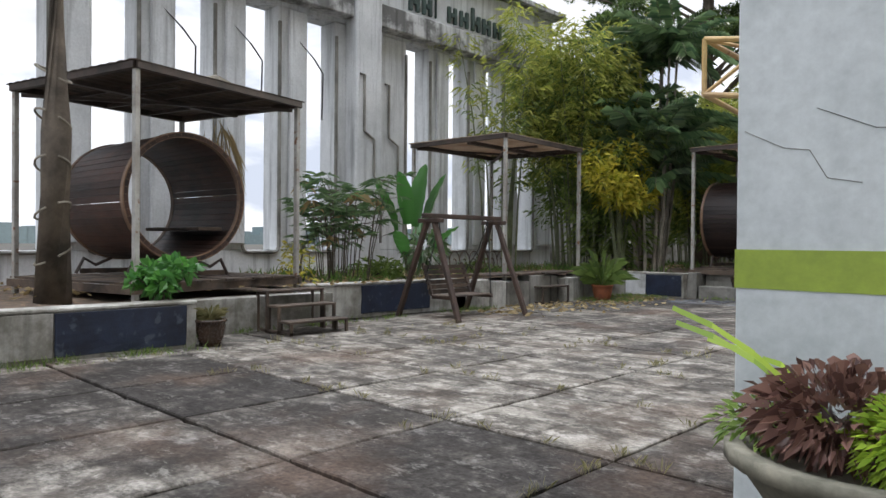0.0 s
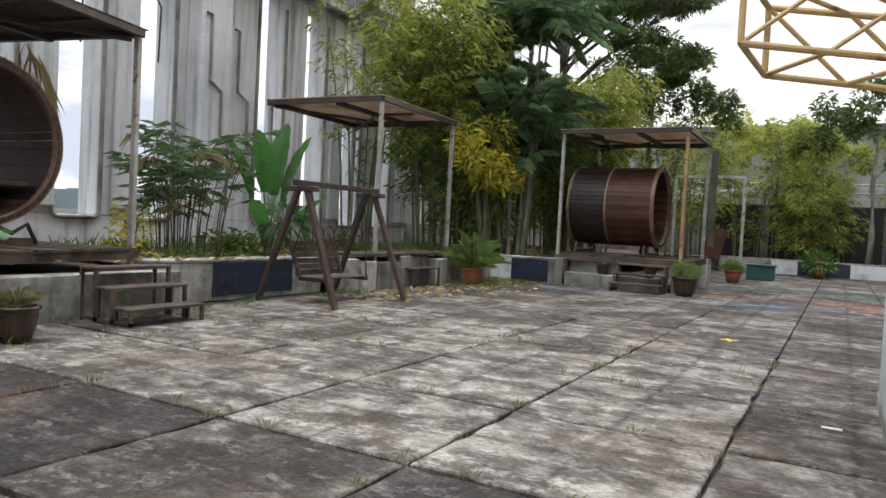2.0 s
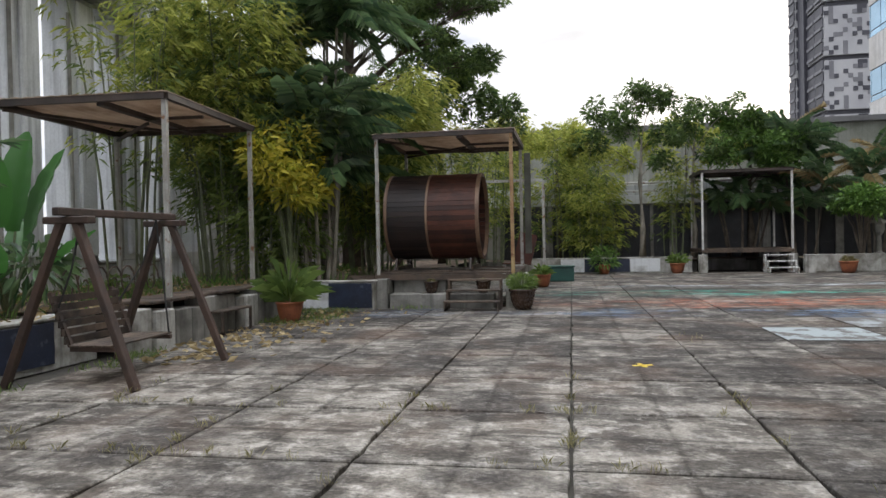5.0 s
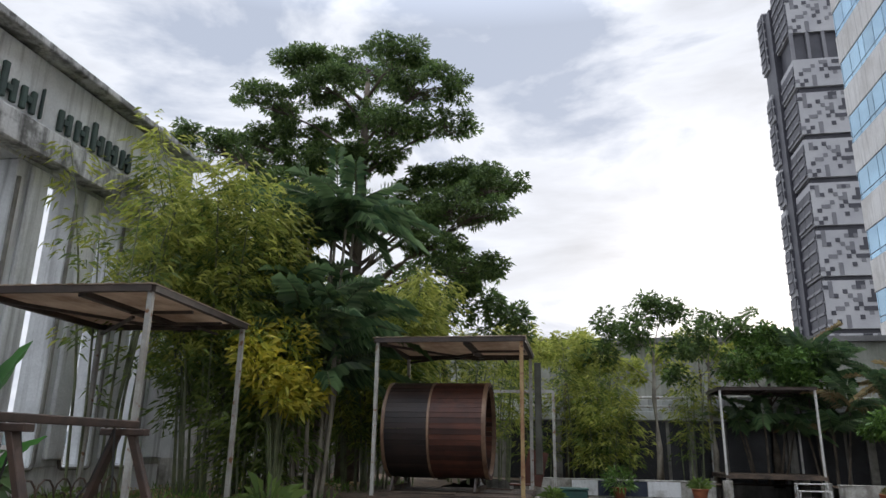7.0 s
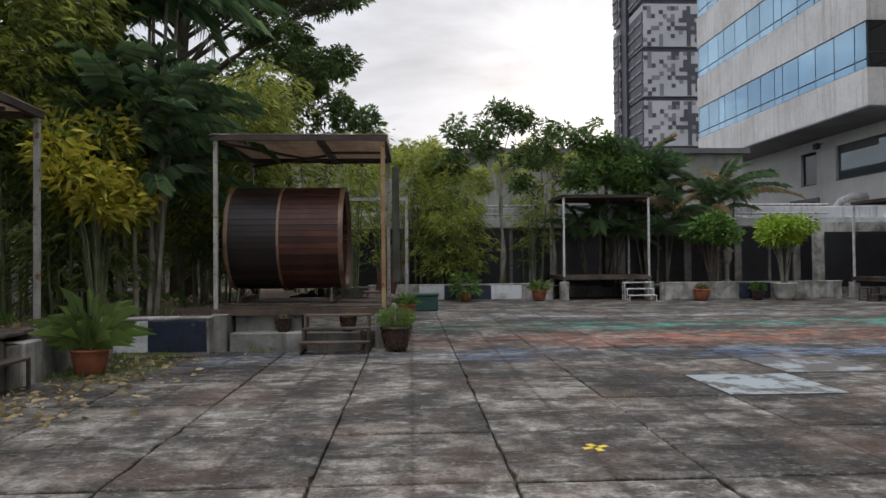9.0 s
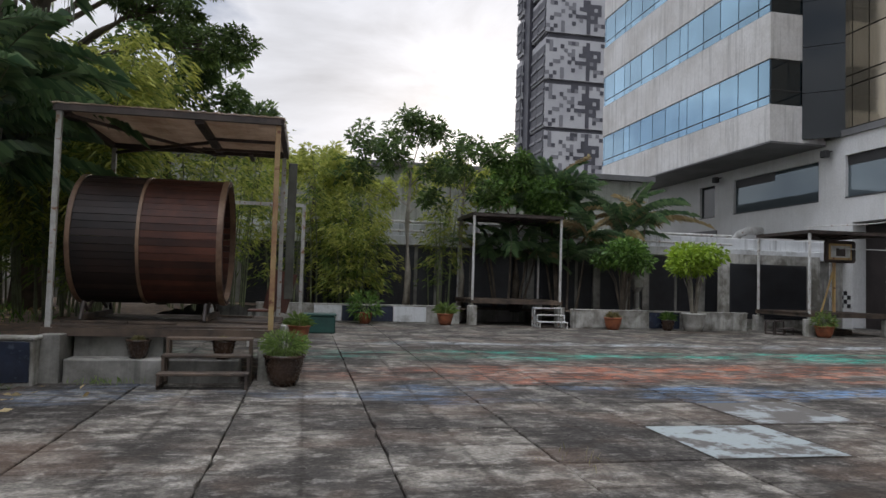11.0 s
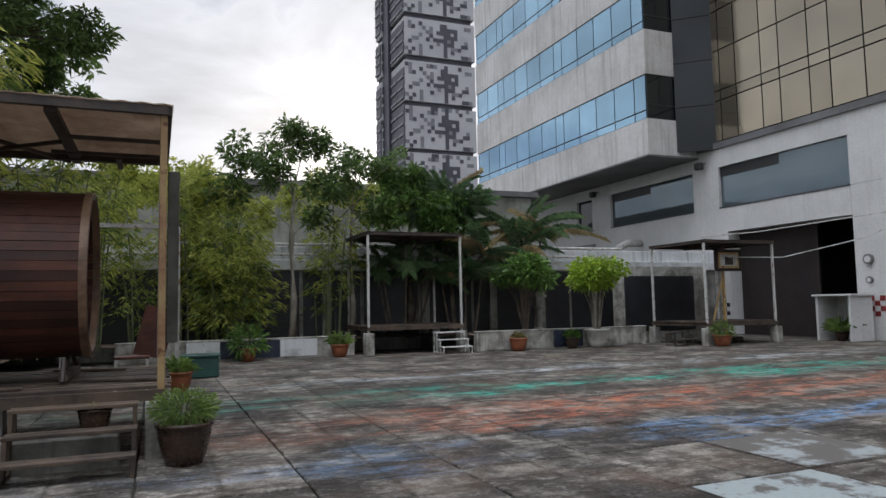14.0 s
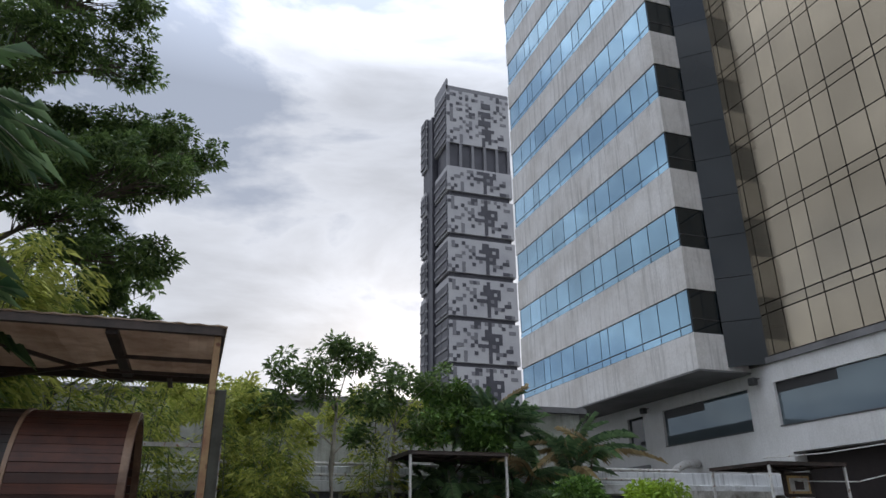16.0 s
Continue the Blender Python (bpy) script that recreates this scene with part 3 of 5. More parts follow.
planter("planter_wall", -9.3, -9.0, -6, 4.75, 0.58, "x", [(3.0, 4.6, "navy"), (1.9, 2.98, "kerb"), (0.2, 1.88, "navy")], "low stained concrete planter wall with a navy panel")
planter("planter_wall", -10.9, -10.6, 7.7, 11.6, 0.6, "x", [(8.9, 10.75, "navy")], "low stained concrete planter wall with a navy panel")
planter("planter_wall", -10.3, -8.4, 18.0, 18.3, 0.62, "y", [(-10.3, -9.45, "kerbwhite"), (-9.44, -8.42, "navy")], "low planter wall painted white and navy")
planter("planter_wall", -6.5, 1.0, 33.6, 33.9, 0.62, "y", [(-6.0, -4.5, "kerb"), (-4.45, -3.45, "kerbwhite"), (-3.43, -1.55, "navy"), (-1.53, -0.3, "kerbwhite")], "low far planter wall painted white and navy")
planter("planter_wall", 5.0, 12.2, 32.2, 32.5, 0.66, "y", [(5.3, 8.0, "kerb"), (8.05, 9.3, "navy"), (9.9, 11.9, "kerb")], "low stained concrete planter wall")
# walls under the platforms
structure("wall_under_a", box(-10.2, -9.9, 4.75, 7.7, -0.04, 0.55, 0.01), "kerb", "stained concrete wall under a platform")
structure("wall_under_c", box(-8.45, -8.15, 18.3, 22, -0.04, 0.68, 0.01), "concrete", "dark concrete wall under a platform")
structure("wall_under_c_front", box(-8.1, -6.85, 18.75, 19.0, -0.04, 0.66, 0.01), "concrete", "dark stained concrete wall under a deck")
# soil beds: gently uneven
def bed(name, x0, x1, y0, y1, z, label):
    bm = bmesh.new()
    nx, ny = max(2, int((x1 - x0) / 0.35)), max(2, int((y1 - y0) / 0.35))
    vs = [[bm.verts.new((x0 + (x1 - x0) * i / nx, y0 + (y1 - y0) * j / ny, z + 0.06 * noise.noise(Vector((x0 + i * 0.4, y0 + j * 0.4, 3))))) for j in range(ny + 1)] for i in range(nx + 1)]
    for i in range(nx):
        for j in range(ny):
            bm.faces.new((vs[i][j], vs[i + 1][j], vs[i + 1][j + 1], vs[i][j + 1]))
    structure(name, bm, "soil", label)


bed("soil_bed_a", WX, -9.28, -8, 4.75, 0.54, "brown planter soil with dry leaf litter")
bed("soil_bed_b", WX, -10.15, 4.74, 7.7, 0.5, "brown planter soil with dry leaf litter")
bed("soil_bed_c", WX, -10.88, 7.7, 11.6, 0.56, "brown planter soil with dry leaf litter")
bed("soil_bed_d", WX, -10.3, 11.6, 18.1, 0.62, "brown planter soil with dry leaf litter")
bed("soil_bed_e", WX, -8.4, 18.1, 40, 0.58, "brown planter soil with dry leaf litter")
bed("soil_bed_f", -8.4, 12, 33.85, 36, 0.55, "brown planter soil with dry leaf litter")
bed("soil_bed_g", 5.0, 12.2, 32.45, 34, 0.6, "brown planter soil with dry leaf litter")
# rough block wall below the bare shelter
rb = thing("block_wall", "broken grey and white concrete block retaining wall", "wall", kind="structure")
y = 11.6
while y < 15.9:
    w = random.uniform(0.28, 0.5)
    h = random.uniform(0.5, 0.68)
    part("block", box(-10.35, -10.02 + random.uniform(-0.06, 0.08), y, y + w - 0.015, -0.04, h, 0.02), random.choice(["concrete", "kerb", "concrete"]), rb)
    y += w
part("block", box(-10.33, -10.05, 15.9, 18.0, -0.04, 0.45, 0.02), "concrete", rb)
for k in range(7):
    a = 12.0 + k * 0.5
    part("slab", box(-10.75, -10.0 + random.uniform(-0.1, 0.1), a, a + 0.47, 0.69, 0.74, 0.01), "oldwood", rb)

# ---- pavilions ----
def pavilion(x0, x1, y0, y1, top, deck, label, group="open steel shelters", sheet="roof", post_mats=("postpaint",) * 4, foot=0.0, deck_parts=True, turn=0.0, braces=True, open_roof=False):
    """A square shelter of four posts, flat ribbed roof and timber deck."""
    t = thing("shelter", label, "shelter", group, ((x0 + x1) / 2, (y0 + y1) / 2, 0), turn)
    cx, cy = (x0 + x1) / 2, (y0 + y1) / 2
    a0, a1, b0, b1 = x0 - cx, x1 - cx, y0 - cy, y1 - cy
    k = 0
    for px in (a0 + 0.04, a1 - 0.04):
        for py in (b0 + 0.04, b1 - 0.04):
            mat = post_mats[k]
            part("post", box(px - 0.04, px + 0.04, py - 0.04, py + 0.04, foot, top - 0.1, 0.006), mat, t, "rust-streaked ochre post" if mat == "rustpost" else "")
            if foot > 0.2:
                part("pedestal", box(px - 0.16, px + 0.16, py - 0.16, py + 0.16, -0.03, foot, 0.015), "kerb", t, "concrete pedestal")
            k += 1
    for (p, q) in (((a0, b0), (a1, b0)), ((a0, b1), (a1, b1)), ((a0, b0), (a0, b1)), ((a1, b0), (a1, b1))):
        part("roof_edge", bar((p[0], p[1], top - 0.05), (q[0], q[1], top - 0.05), 0.09, 0.1), "darksteel", t)
    if open_roof:
        # one broad beam, two crossing braces and short rails in the end bay
        u = a0 + (a1 - a0) * 0.62
        part("cross_beam", bar((u, b0 + 0.05, top - 0.11), (u, b1 - 0.05, top - 0.11), 0.13, 0.08), "darksteel", t)
        part("brace", bar((a0 + 0.1, b0 + 0.1, top - 0.13), (u - 0.1, b1 - 0.1, top - 0.13), 0.05), "darksteel", t)
        part("brace", bar((a0 + 0.1, b1 - 0.1, top - 0.19), (u - 0.05, b0 + (b1 - b0) * 0.45, top - 0.19), 0.05), "darksteel", t)
        for f in (0.4, 0.72, 0.86):
            yy = b0 + (b1 - b0) * f
            part("rafter", bar((u - (0.25 if f > 0.6 else 0), yy, top - 0.15), (a1 - 0.05, yy, top - 0.15), 0.05, 0.05), "darksteel", t)
        part("batten", bar((u + 0.6, b0 + (b1 - b0) * 0.72, top - 0.2), (u + 0.6, b1 - 0.1, top - 0.2), 0.07, 0.03), "darksteel", t)
    else:
        for i in range(1, 4):
            yy = b0 + (b1 - b0) * i / 4
            part("rafter", bar((a0 + 0.05, yy, top - 0.07), (a1 - 0.05, yy, top - 0.07), 0.05, 0.06), "darksteel", t)
        part("cross_beam", bar((0, b0 + 0.05, top - 0.11), (0, b1 - 0.05, top - 0.11), 0.12, 0.07), "darksteel", t)
        if braces:
            part("brace", bar((a0 + 0.1, b0 + 0.1, top - 0.16), (a1 - 0.1, b1 - 0.1, top - 0.16), 0.05), "darksteel", t)
            for i in range(4):
                u = a0 + (a1 - a0) * random.uniform(0.1, 0.7)
                v = b0 + (b1 - b0) * random.uniform(0.1, 0.9)
                part("batten", bar((u, v, top - 0.13), (u + 0.7, v + random.uniform(-0.2, 0.2), top - 0.13), 0.07, 0.02), "darksteel", t)
    bm = bmesh.new()
    n = 30
    rows = [[bm.verts.new((a0 - 0.06 + (a1 - a0 + 0.12) * i / n, yv, top + 0.012 + 0.014 * (i % 2))) for yv in (b0 - 0.06, b1 + 0.06)] for i in range(n + 1)]
    for r0, r1 in zip(rows, rows[1:]):
        bm.faces.new((r0[0], r1[0], r1[1], r0[1]))
    sh = part("roof_sheet", bm, sheet, t)
    so = sh.modifiers.new("thick", "SOLIDIFY")
    so.thickness = 0.012
    if deck_parts:
        part("deck_beam", bar((a0 - 0.03, b0 - 0.02, deck - 0.1), (a1 + 0.03, b0 - 0.02, deck - 0.1), 0.08, 0.12), "oldwood", t)
        part("deck_beam", bar((a0 - 0.03, b1, deck - 0.1), (a1 + 0.03, b1, deck - 0.1), 0.08, 0.12), "oldwood", t)
        part("deck_beam", bar((a1 - 0.02, b0, deck - 0.1), (a1 - 0.02, b1, deck - 0.1), 0.08, 0.12), "oldwood", t)
        part("deck_beam", bar((a0 + 0.02, b0, deck - 0.1), (a0 + 0.02, b1, deck - 0.1), 0.08, 0.12), "oldwood", t)
        nb = int((b1 - b0) / 0.14)
        for i in range(nb):
            v = b0 + (b1 - b0) * i / nb
            if abs(v) > 5:
                continue
            part("deck_board", box(a0 - 0.05, a1 + 0.05 + random.uniform(-0.03, 0.04), v + 0.006, v + (b1 - b0) / nb - 0.006, deck - 0.035, deck + random.uniform(-0.006, 0.006)), "oldwood", t)
    return t


pavilion(-13.61, -10.39, 3.95, 7.3, 3.95, 0.82, "weathered steel shelter over a barrel seat, on a timber deck", post_mats=("postpaint",) * 4, sheet="oldwood", foot=0.05, turn=13)
pavilion(-13.15, -10.2, 12.6, 15.95, 3.92, 0.7, "bare steel shelter with a dark flat roof", deck_parts=False, foot=0.1, sheet="roof", turn=3, open_roof=True)
pavilion(-8.48, -5.25, 18.64, 21.75, 4.04, 0.8, "steel shelter over a brown barrel seat, with a rusty post", post_mats=("postpaint", "postpaint", "rustpost", "postpaint"), foot=0.64, open_roof=True)
pavilion(1.3, 4.82, 33.0, 35.7, 4.2, 0.98, "white steel shelter with a timber deck on pedestals", post_mats=("whitesteel",) * 4, sheet="oldwood", foot=0.74)
pavilion(13.1, 16.5, 29.9, 32.9, 3.84, 0.85, "white steel shelter with a timber deck by the building", post_mats=("whitesteel",) * 4, sheet="oldwood", foot=0.62)
bd = tagged(finish("hanging_board", box(-5.2, -5.03, 21.72, 21.8, 1.15, 3.85, 0.01), "board"), "long grey board fixed to a shelter post", "board")


# odds and ends on the first roof and decks
hf = thing("dry_frond", "dead palm frond hanging over a roof edge", "frond", at=(-12.6, 7.0, 3.5))
tagged(part("dead_foliage", leaves([(random.gauss(0, 0.06), random.gauss(0, 0.12), 0.35 - 0.02 * k) for k in range(70)], [(random.gauss(0, 0.25), random.gauss(0, 0.35), -1) for k in range(70)], 0.75, 0.03, 0.3), "dryleaf", hf), kind="stuff")
lj = thing("roof_scrap", "crumpled pale scrap lying on a dark roof", "scrap", at=(-10.9, 6.0, 3.98))
part("scrap", tube([(0, -0.25, 0.06), (0.05, 0, 0.1), (0, 0.25, 0.07)], [0.05, 0.09, 0.06], 8), "palebark", lj)
for k, (x, y) in enumerate(((-7.9, 19.0), (-7.2, 18.95), (-6.2, 21.2), (-5.8, 19.4))):
    pl = tagged(finish("loose_plank", box(-0.5, 0.5, -0.05, 0.05, 0, 0.03, 0.004), "oldwood"), "loose grey plank lying on a deck", "plank", "loose planks")
    pl.matrix_basis = pose(x, y, 0.81, 0, 0, random.uniform(-25, 25))


def barrel(x0, x1, cy, cz, R, label, dark_to, turn=0, wood="wood"):
    """A great lying barrel, open at both ends, of single staves with hoops, on a cradle."""
    t = thing("barrel_seat", label, "barrel", "giant barrels", ((x0 + x1) / 2, cy, cz), turn)
    h = (x1 - x0) / 2
    n = 56
    for k in range(n):
        a0, a1 = 2 * math.pi * (k + 0.03) / n, 2 * math.pi * (k + 0.97) / n
        rr = random.uniform(-0.006, 0.006)
        for u0, u1, mat in ((-h, -h + dark_to, "woodblack"), (-h + dark_to, h, wood)):
            bm = bmesh.new()
            prof = []
            for u in (u0, u1):
                prof.append([bm.verts.new((u, -math.cos(a) * r, math.sin(a) * r)) for a, r in ((a0, R + rr), (a1, R + rr), (a1, R - 0.06), (a0, R - 0.06))])
            for i in range(4):
                bm.faces.new((prof[0][i], prof[0][(i + 1) % 4], prof[1][(i + 1) % 4], prof[1][i]))
            bm.faces.new(prof[0])
            bm.faces.new(prof[1][::-1])
            part("stave", bm, mat, t)
    for u, w in ((-h + 0.05, 0.07), (-h + dark_to, 0.05), (h - 0.05, 0.09)):
        bm = bmesh.new()
        m_ = 48
        rings = [[bm.verts.new((u + du, -math.cos(2 * math.pi * k / m_) * r, math.sin(2 * math.pi * k / m_) * r)) for k in range(m_)] for du, r in ((-w / 2, R - 0.07), (-w / 2, R + 0.02), (w / 2, R + 0.02), (w / 2, R - 0.07))]
        for i in range(4):
            for k in range(m_):
                bm.faces.new((rings[i][k], rings[i][(k + 1) % m_], rings[(i + 1) % 4][(k + 1) % m_], rings[(i + 1) % 4][k]))
        part("hoop", bm, "hoop", t, "paler hoop")
    # bench inside and cradle legs
    part("bench", box(-h + 0.2, h - 0.3, R * 0.35, R * 0.78, -0.52, -0.46, 0.01), "oldwood", t)
    for u in (-h + 0.25, h - 0.25):
        for sy in (-1, 1):
            part("cradle_leg", tube([(u, sy * 0.28, -R + 0.02), (u, sy * 0.55, -R - 0.1), (u, sy * 0.75, -R + 0.02), (u, sy * 0.88, -R - 0.24)], 0.03, 6), "darksteel", t)
        part("cradle_beam", bar((u, -0.8, -R - 0.2), (u, 0.8, -R - 0.2), 0.09, 0.08), "oldwood", t)
    return t


barrel(-13.25, -10.88, 5.47, 2.12, 1.03, "giant open dark wooden barrel used as a seat", 0.02, 3, "darkwood")
barrel(-8.42, -6.1, 20.1, 2.13, 1.05, "giant open red-brown wooden barrel seat, half blackened", 1.05)


def steps(at, turn, w, n, rise, run, label, mat="oldwood"):
    """An open stair of planks on a thin frame; it climbs along its own -x."""
    t = thing("steps", label, "steps", "deck steps", at, turn)
    for i in range(n):
        x = -run * i
        z = rise * (i + 1)
        for k in range(2):
            part("tread", box(x - run * 0.95 + k * run * 0.48, x - run * 0.95 + k * run * 0.48 + run * 0.44, -w / 2, w / 2, z - 0.035, z, 0.004), mat, t)
        for sy in (-w / 2 + 0.03, w / 2 - 0.03):
            part("leg", box(x - 0.05, x - 0.01, sy - 0.02, sy + 0.02, 0, z - 0.036), mat, t)
            part("leg", box(x - run + 0.01, x - run + 0.05, sy - 0.02, sy + 0.02, 0, z - 0.036), mat, t)
        part("rail", box(x - run + 0.01, x - 0.01, -w / 2 + 0.01, -w / 2 + 0.05, 0.02, 0.06), mat, t)
    return t


steps((-8.95, 6.75, 0), 0, 1.1, 3, 0.22, 0.33, "three weathered open wooden steps up to a deck")
steps((-6.13, 17.68, 0), -90, 1.22, 3, 0.22, 0.3, "weathered wooden box steps up to a deck")
steps((4.15, 31.9, 0), -90, 1.1, 3, 0.24, 0.32, "white steel steps with wooden treads", "whitesteel")
steps((12.6, 30.3, 0), -60, 0.9, 2, 0.25, 0.35, "dark steel steps beside a deck", "darksteel")
steps((-9.75, 14.2, 0), 0, 1.1, 1, 0.42, 0.4, "small weathered wooden bench step")

# ---- swing ----
sw = thing("garden_swing", "dark wooden garden swing with A-shaped legs and slatted seat", "swing", at=(-9.36, 10.45, 0))
for sy in (-0.98, 0.98):
    for sx in (-0.8, 0.8):
        part("leg", bar((sx, sy, 0), (sx * 0.1, sy * 0.93, 1.86), 0.1, 0.08, bev=0.008), "swingwood", sw)
    part("head_block", box(-0.28, 0.28, sy * 0.93 - 0.07, sy * 0.93 + 0.07, 1.8, 1.88, 0.01), "swingwood", sw)
part("top_beam", bar((0, -1.12, 1.93), (0, 1.12, 1.93), 0.09, 0.09, bev=0.01), "swingwood", sw)
for i in range(5):
    part("seat_slat", box(-0.28 + i * 0.11, -0.19 + i * 0.11, -0.62, 0.62, 0.40, 0.425, 0.004), "oldwood", sw)
for i in range(6):
    part("back_slat", bar((-0.33 - i * 0.035, -0.62, 0.47 + i * 0.095), (-0.33 - i * 0.035, 0.62, 0.47 + i * 0.095), 0.02, 0.08), "oldwood", sw)
for sy in (-0.55, 0.55):
    part("arm", bar((-0.3, sy, 0.4), (-0.56, sy, 1.02), 0.05), "swingwood", sw)
    part("seat_frame", bar((-0.3, sy, 0.37), (0.28, sy, 0.37), 0.05), "swingwood", sw)
    for sx in (-0.45, 0.25):
        part("chain", tube([(sx, sy, 0.42 if sx > 0 else 0.85), (sx * 0.4, sy * 1.2, 1.3), (0, sy * 1.3, 1.88)], 0.012, 5), "wire", sw)

# ---- pots ----
def pot(at, r, h, mat, label, plant, seed=1, group="potted plants"):
    t = thing("potted_plant", label, "potted plant", group, at)
    part("pot", lathe([(r * 0.62, 0), (r * 0.8, h * 0.25), (r * 0.95, h * 0.7), (r * 0.98, h * 0.9), (r * 1.06, h * 0.92), (r * 1.06, h), (r * 0.9, h), (r * 0.86, h * 0.86), (0.01, h * 0.85)]), mat, t, smooth=True)
    kind, size, leafmat = plant
    if kind == "blade":
        n = 130
        ang = rng.uniform(0, 6.28, n)
        el = rng.uniform(0.35, 1.4, n)
        d = np.stack([np.cos(ang) * np.cos(el), np.sin(ang) * np.cos(el), np.sin(el)], 1)
        base = np.array([0, 0, h * 0.9]) + d * rng.uniform(0.02, size * 0.6, (n, 1))
        part("leaves", leaves(base, d, size * 0.75, size * 0.09, 0.4), leafmat, t)
    else:
        fine = kind == "fern"
        c, d = ball(1900 if fine else 420, size, (0, 0, h + size * 0.45), 0.6 if fine else 0.8, 0.1)
        part("leaves", leaves(c, d + np.array([0, 0, 0.3]), size * (0.2 if fine else 0.32), size * (0.045 if fine else 0.12), 0.3), leafmat, t)
        bm = bmesh.new()
        for k in range(9):
            a = k * 0.7
            tube([(0, 0, h * 0.85), (math.cos(a) * size * 0.3, math.sin(a) * size * 0.3, h + size * 0.5), (math.cos(a) * size * 0.7, math.sin(a) * size * 0.7, h + size * 0.9)], 0.008, 4, bm)
        part("stems", bm, "cane", t)
    return t


pot((-9.0, 4.95, 0), 0.21, 0.36, "glaze", "brown glazed pot with sparse weeds beside a planter", ("blade", 0.25, "grass"))
pot((-9.45, 15.75, 0), 0.26, 0.4, "terracotta", "terracotta pot with a bushy blade-leaved plant", ("blade", 0.85, "weed"))
pot((-5.05, 18.12, 0), 0.29, 0.45, "glaze", "dark brown glazed pot with feathery green fern", ("fern", 0.34, "weed"))
pot((-2.65, 32.9, 0), 0.27, 0.4, "terracotta", "terracotta pot with a small shrub", ("fluff", 0.6, "shrubleaf"))
pot((0.3, 32.9, 0), 0.3, 0.42, "terracotta", "terracotta pot with a thin plant by a planter", ("blade", 0.5, "weed"))
pot((6.4, 31.8, 0), 0.32, 0.45, "terracotta", "squat terracotta pot before a planter wall", ("blade", 0.3, "grass"))
pot((13.4, 29.5, 0), 0.32, 0.4, "terracotta", "terracotta pot with small leafy plant", ("fluff", 0.4, "weed"))
pot((-4.9, 25.3, 0), 0.26, 0.4, "terracotta", "terracotta pot behind a shelter", ("blade", 0.4, "weed"))
pot((8.6, 31.8, 0), 0.26, 0.4, "glaze", "dark glazed pot before a planter wall", ("blade", 0.4, "shrubleaf"))
structure("ledge_under_deck", box(-8.1, -5.7, 18.3, 18.74, -0.04, 0.34, 0.02), "concrete", "low dark stained concrete ledge under a deck")
for x in (-7.15, -5.95):
    pot((x, 18.48, 0.34), 0.17, 0.27, "glaze", "dark pot on the ledge behind wooden steps", ("blade", 0.1, "grass"))
gb = thing("plastic_crate", "dark green plastic crate on the yard floor", "crate", at=(-4.35, 28.3, 0))
part("crate_body", box(-0.45, 0.45, -0.3, 0.3, 0.0, 0.5, 0.03), "greenplastic", gb)
part("crate_rim", box(-0.48, 0.48, -0.33, 0.33, 0.5, 0.56, 0.01), "greenplastic", gb)

# ---- block with a green band, bowl planter and steel truss ----
bk = thing("wall_corner_block", "pale cracked painted wall with an olive green band", "wall", kind="structure")
part("wall", box(-1.53, 4.5, 3.97, 8.4, -0.04, 5.2, 0.01), "pale", bk)
part("green_band", box(-1.534, 4.4, 3.966, 8.404, 1.212, 1.412), "green", bk, "olive green band")
for y, w in ((6.63, 0.03), (5.45, 0.04)):
    part("rust_streak", box(-1.5365, -1.5335, y - w, y + w, 0.12, 2.4), "yellowsteel", bk, "orange rust streak")
part("mossy_foot", box(-1.545, -1.5335, 3.98, 8.39, -0.03, 0.1, 0.004), "concrete", bk)
for k, (pa) in enumerate((((-1.49, 2.02), (-1.3, 1.92), (-1.18, 1.9), (-1.1, 1.76), (-0.95, 1.73)), ((-1.15, 2.1), (-0.9, 1.98), (-0.7, 1.96), (-0.5, 2.05), (-0.3, 1.9)))):
    part("crack", tube([(x, 3.968, z) for x, z in pa], 0.002, 4), "concrete", bk)
bw = thing("bowl_planter", "large mossy stone bowl planter with purple plants and fern", "planter", at=(-0.74, 3.3, 0.03))
part("foot", lathe([(0.26, 0), (0.26, 0.06), (0.17, 0.12), (0.15, 0.25), (0.2, 0.3)], 20), "bowl", bw, smooth=True)
part("bowl", lathe([(0.2, 0.28), (0.36, 0.38), (0.46, 0.52), (0.48, 0.56), (0.53, 0.57), (0.53, 0.63), (0.46, 0.63), (0.42, 0.57), (0.01, 0.56)], 28), "bowl", bw, smooth=True)
c, d = ball(950, 0.3, (-0.12, 0, 0.75), 0.6, 0.1)
part("purple_leaves", leaves(c, d + np.array([0, 0, 0.35]), 0.09, 0.042, 0.4), "purpleleaf", bw)
c, d = ball(3200, 0.26, (0.22, -0.12, 0.72), 0.75, 0.05)
part("fern", leaves(c, d, 0.05, 0.018, 0.3), "limeleaf", bw)
c, d = ball(350, 0.2, (-0.4, 0.0, 0.66), 0.5, 0.05)
part("trailing_leaves", leaves(c, d, 0.06, 0.022, 0.3), "weed", bw)
bm = bmesh.new()
for k in range(4):
    a = 2.2 + k * 0.45
    fr = [Vector((math.cos(a) * u * 0.7 - 0.1, math.sin(a) * u * 0.35, 0.64 + 0.55 * u - 0.3 * u * u + 0.08 * k * u)) for u in (0, 0.25, 0.5, 0.75, 1.0)]
    for p, q in zip(fr, fr[1:]):
        s = Vector((0, 0.008, 0.012))
        bm.faces.new([bm.verts.new(v) for v in (p - s, q - s * 0.8, q + s * 0.8, p + s)])
part("long_fronds", bm, "limeleaf", bw)

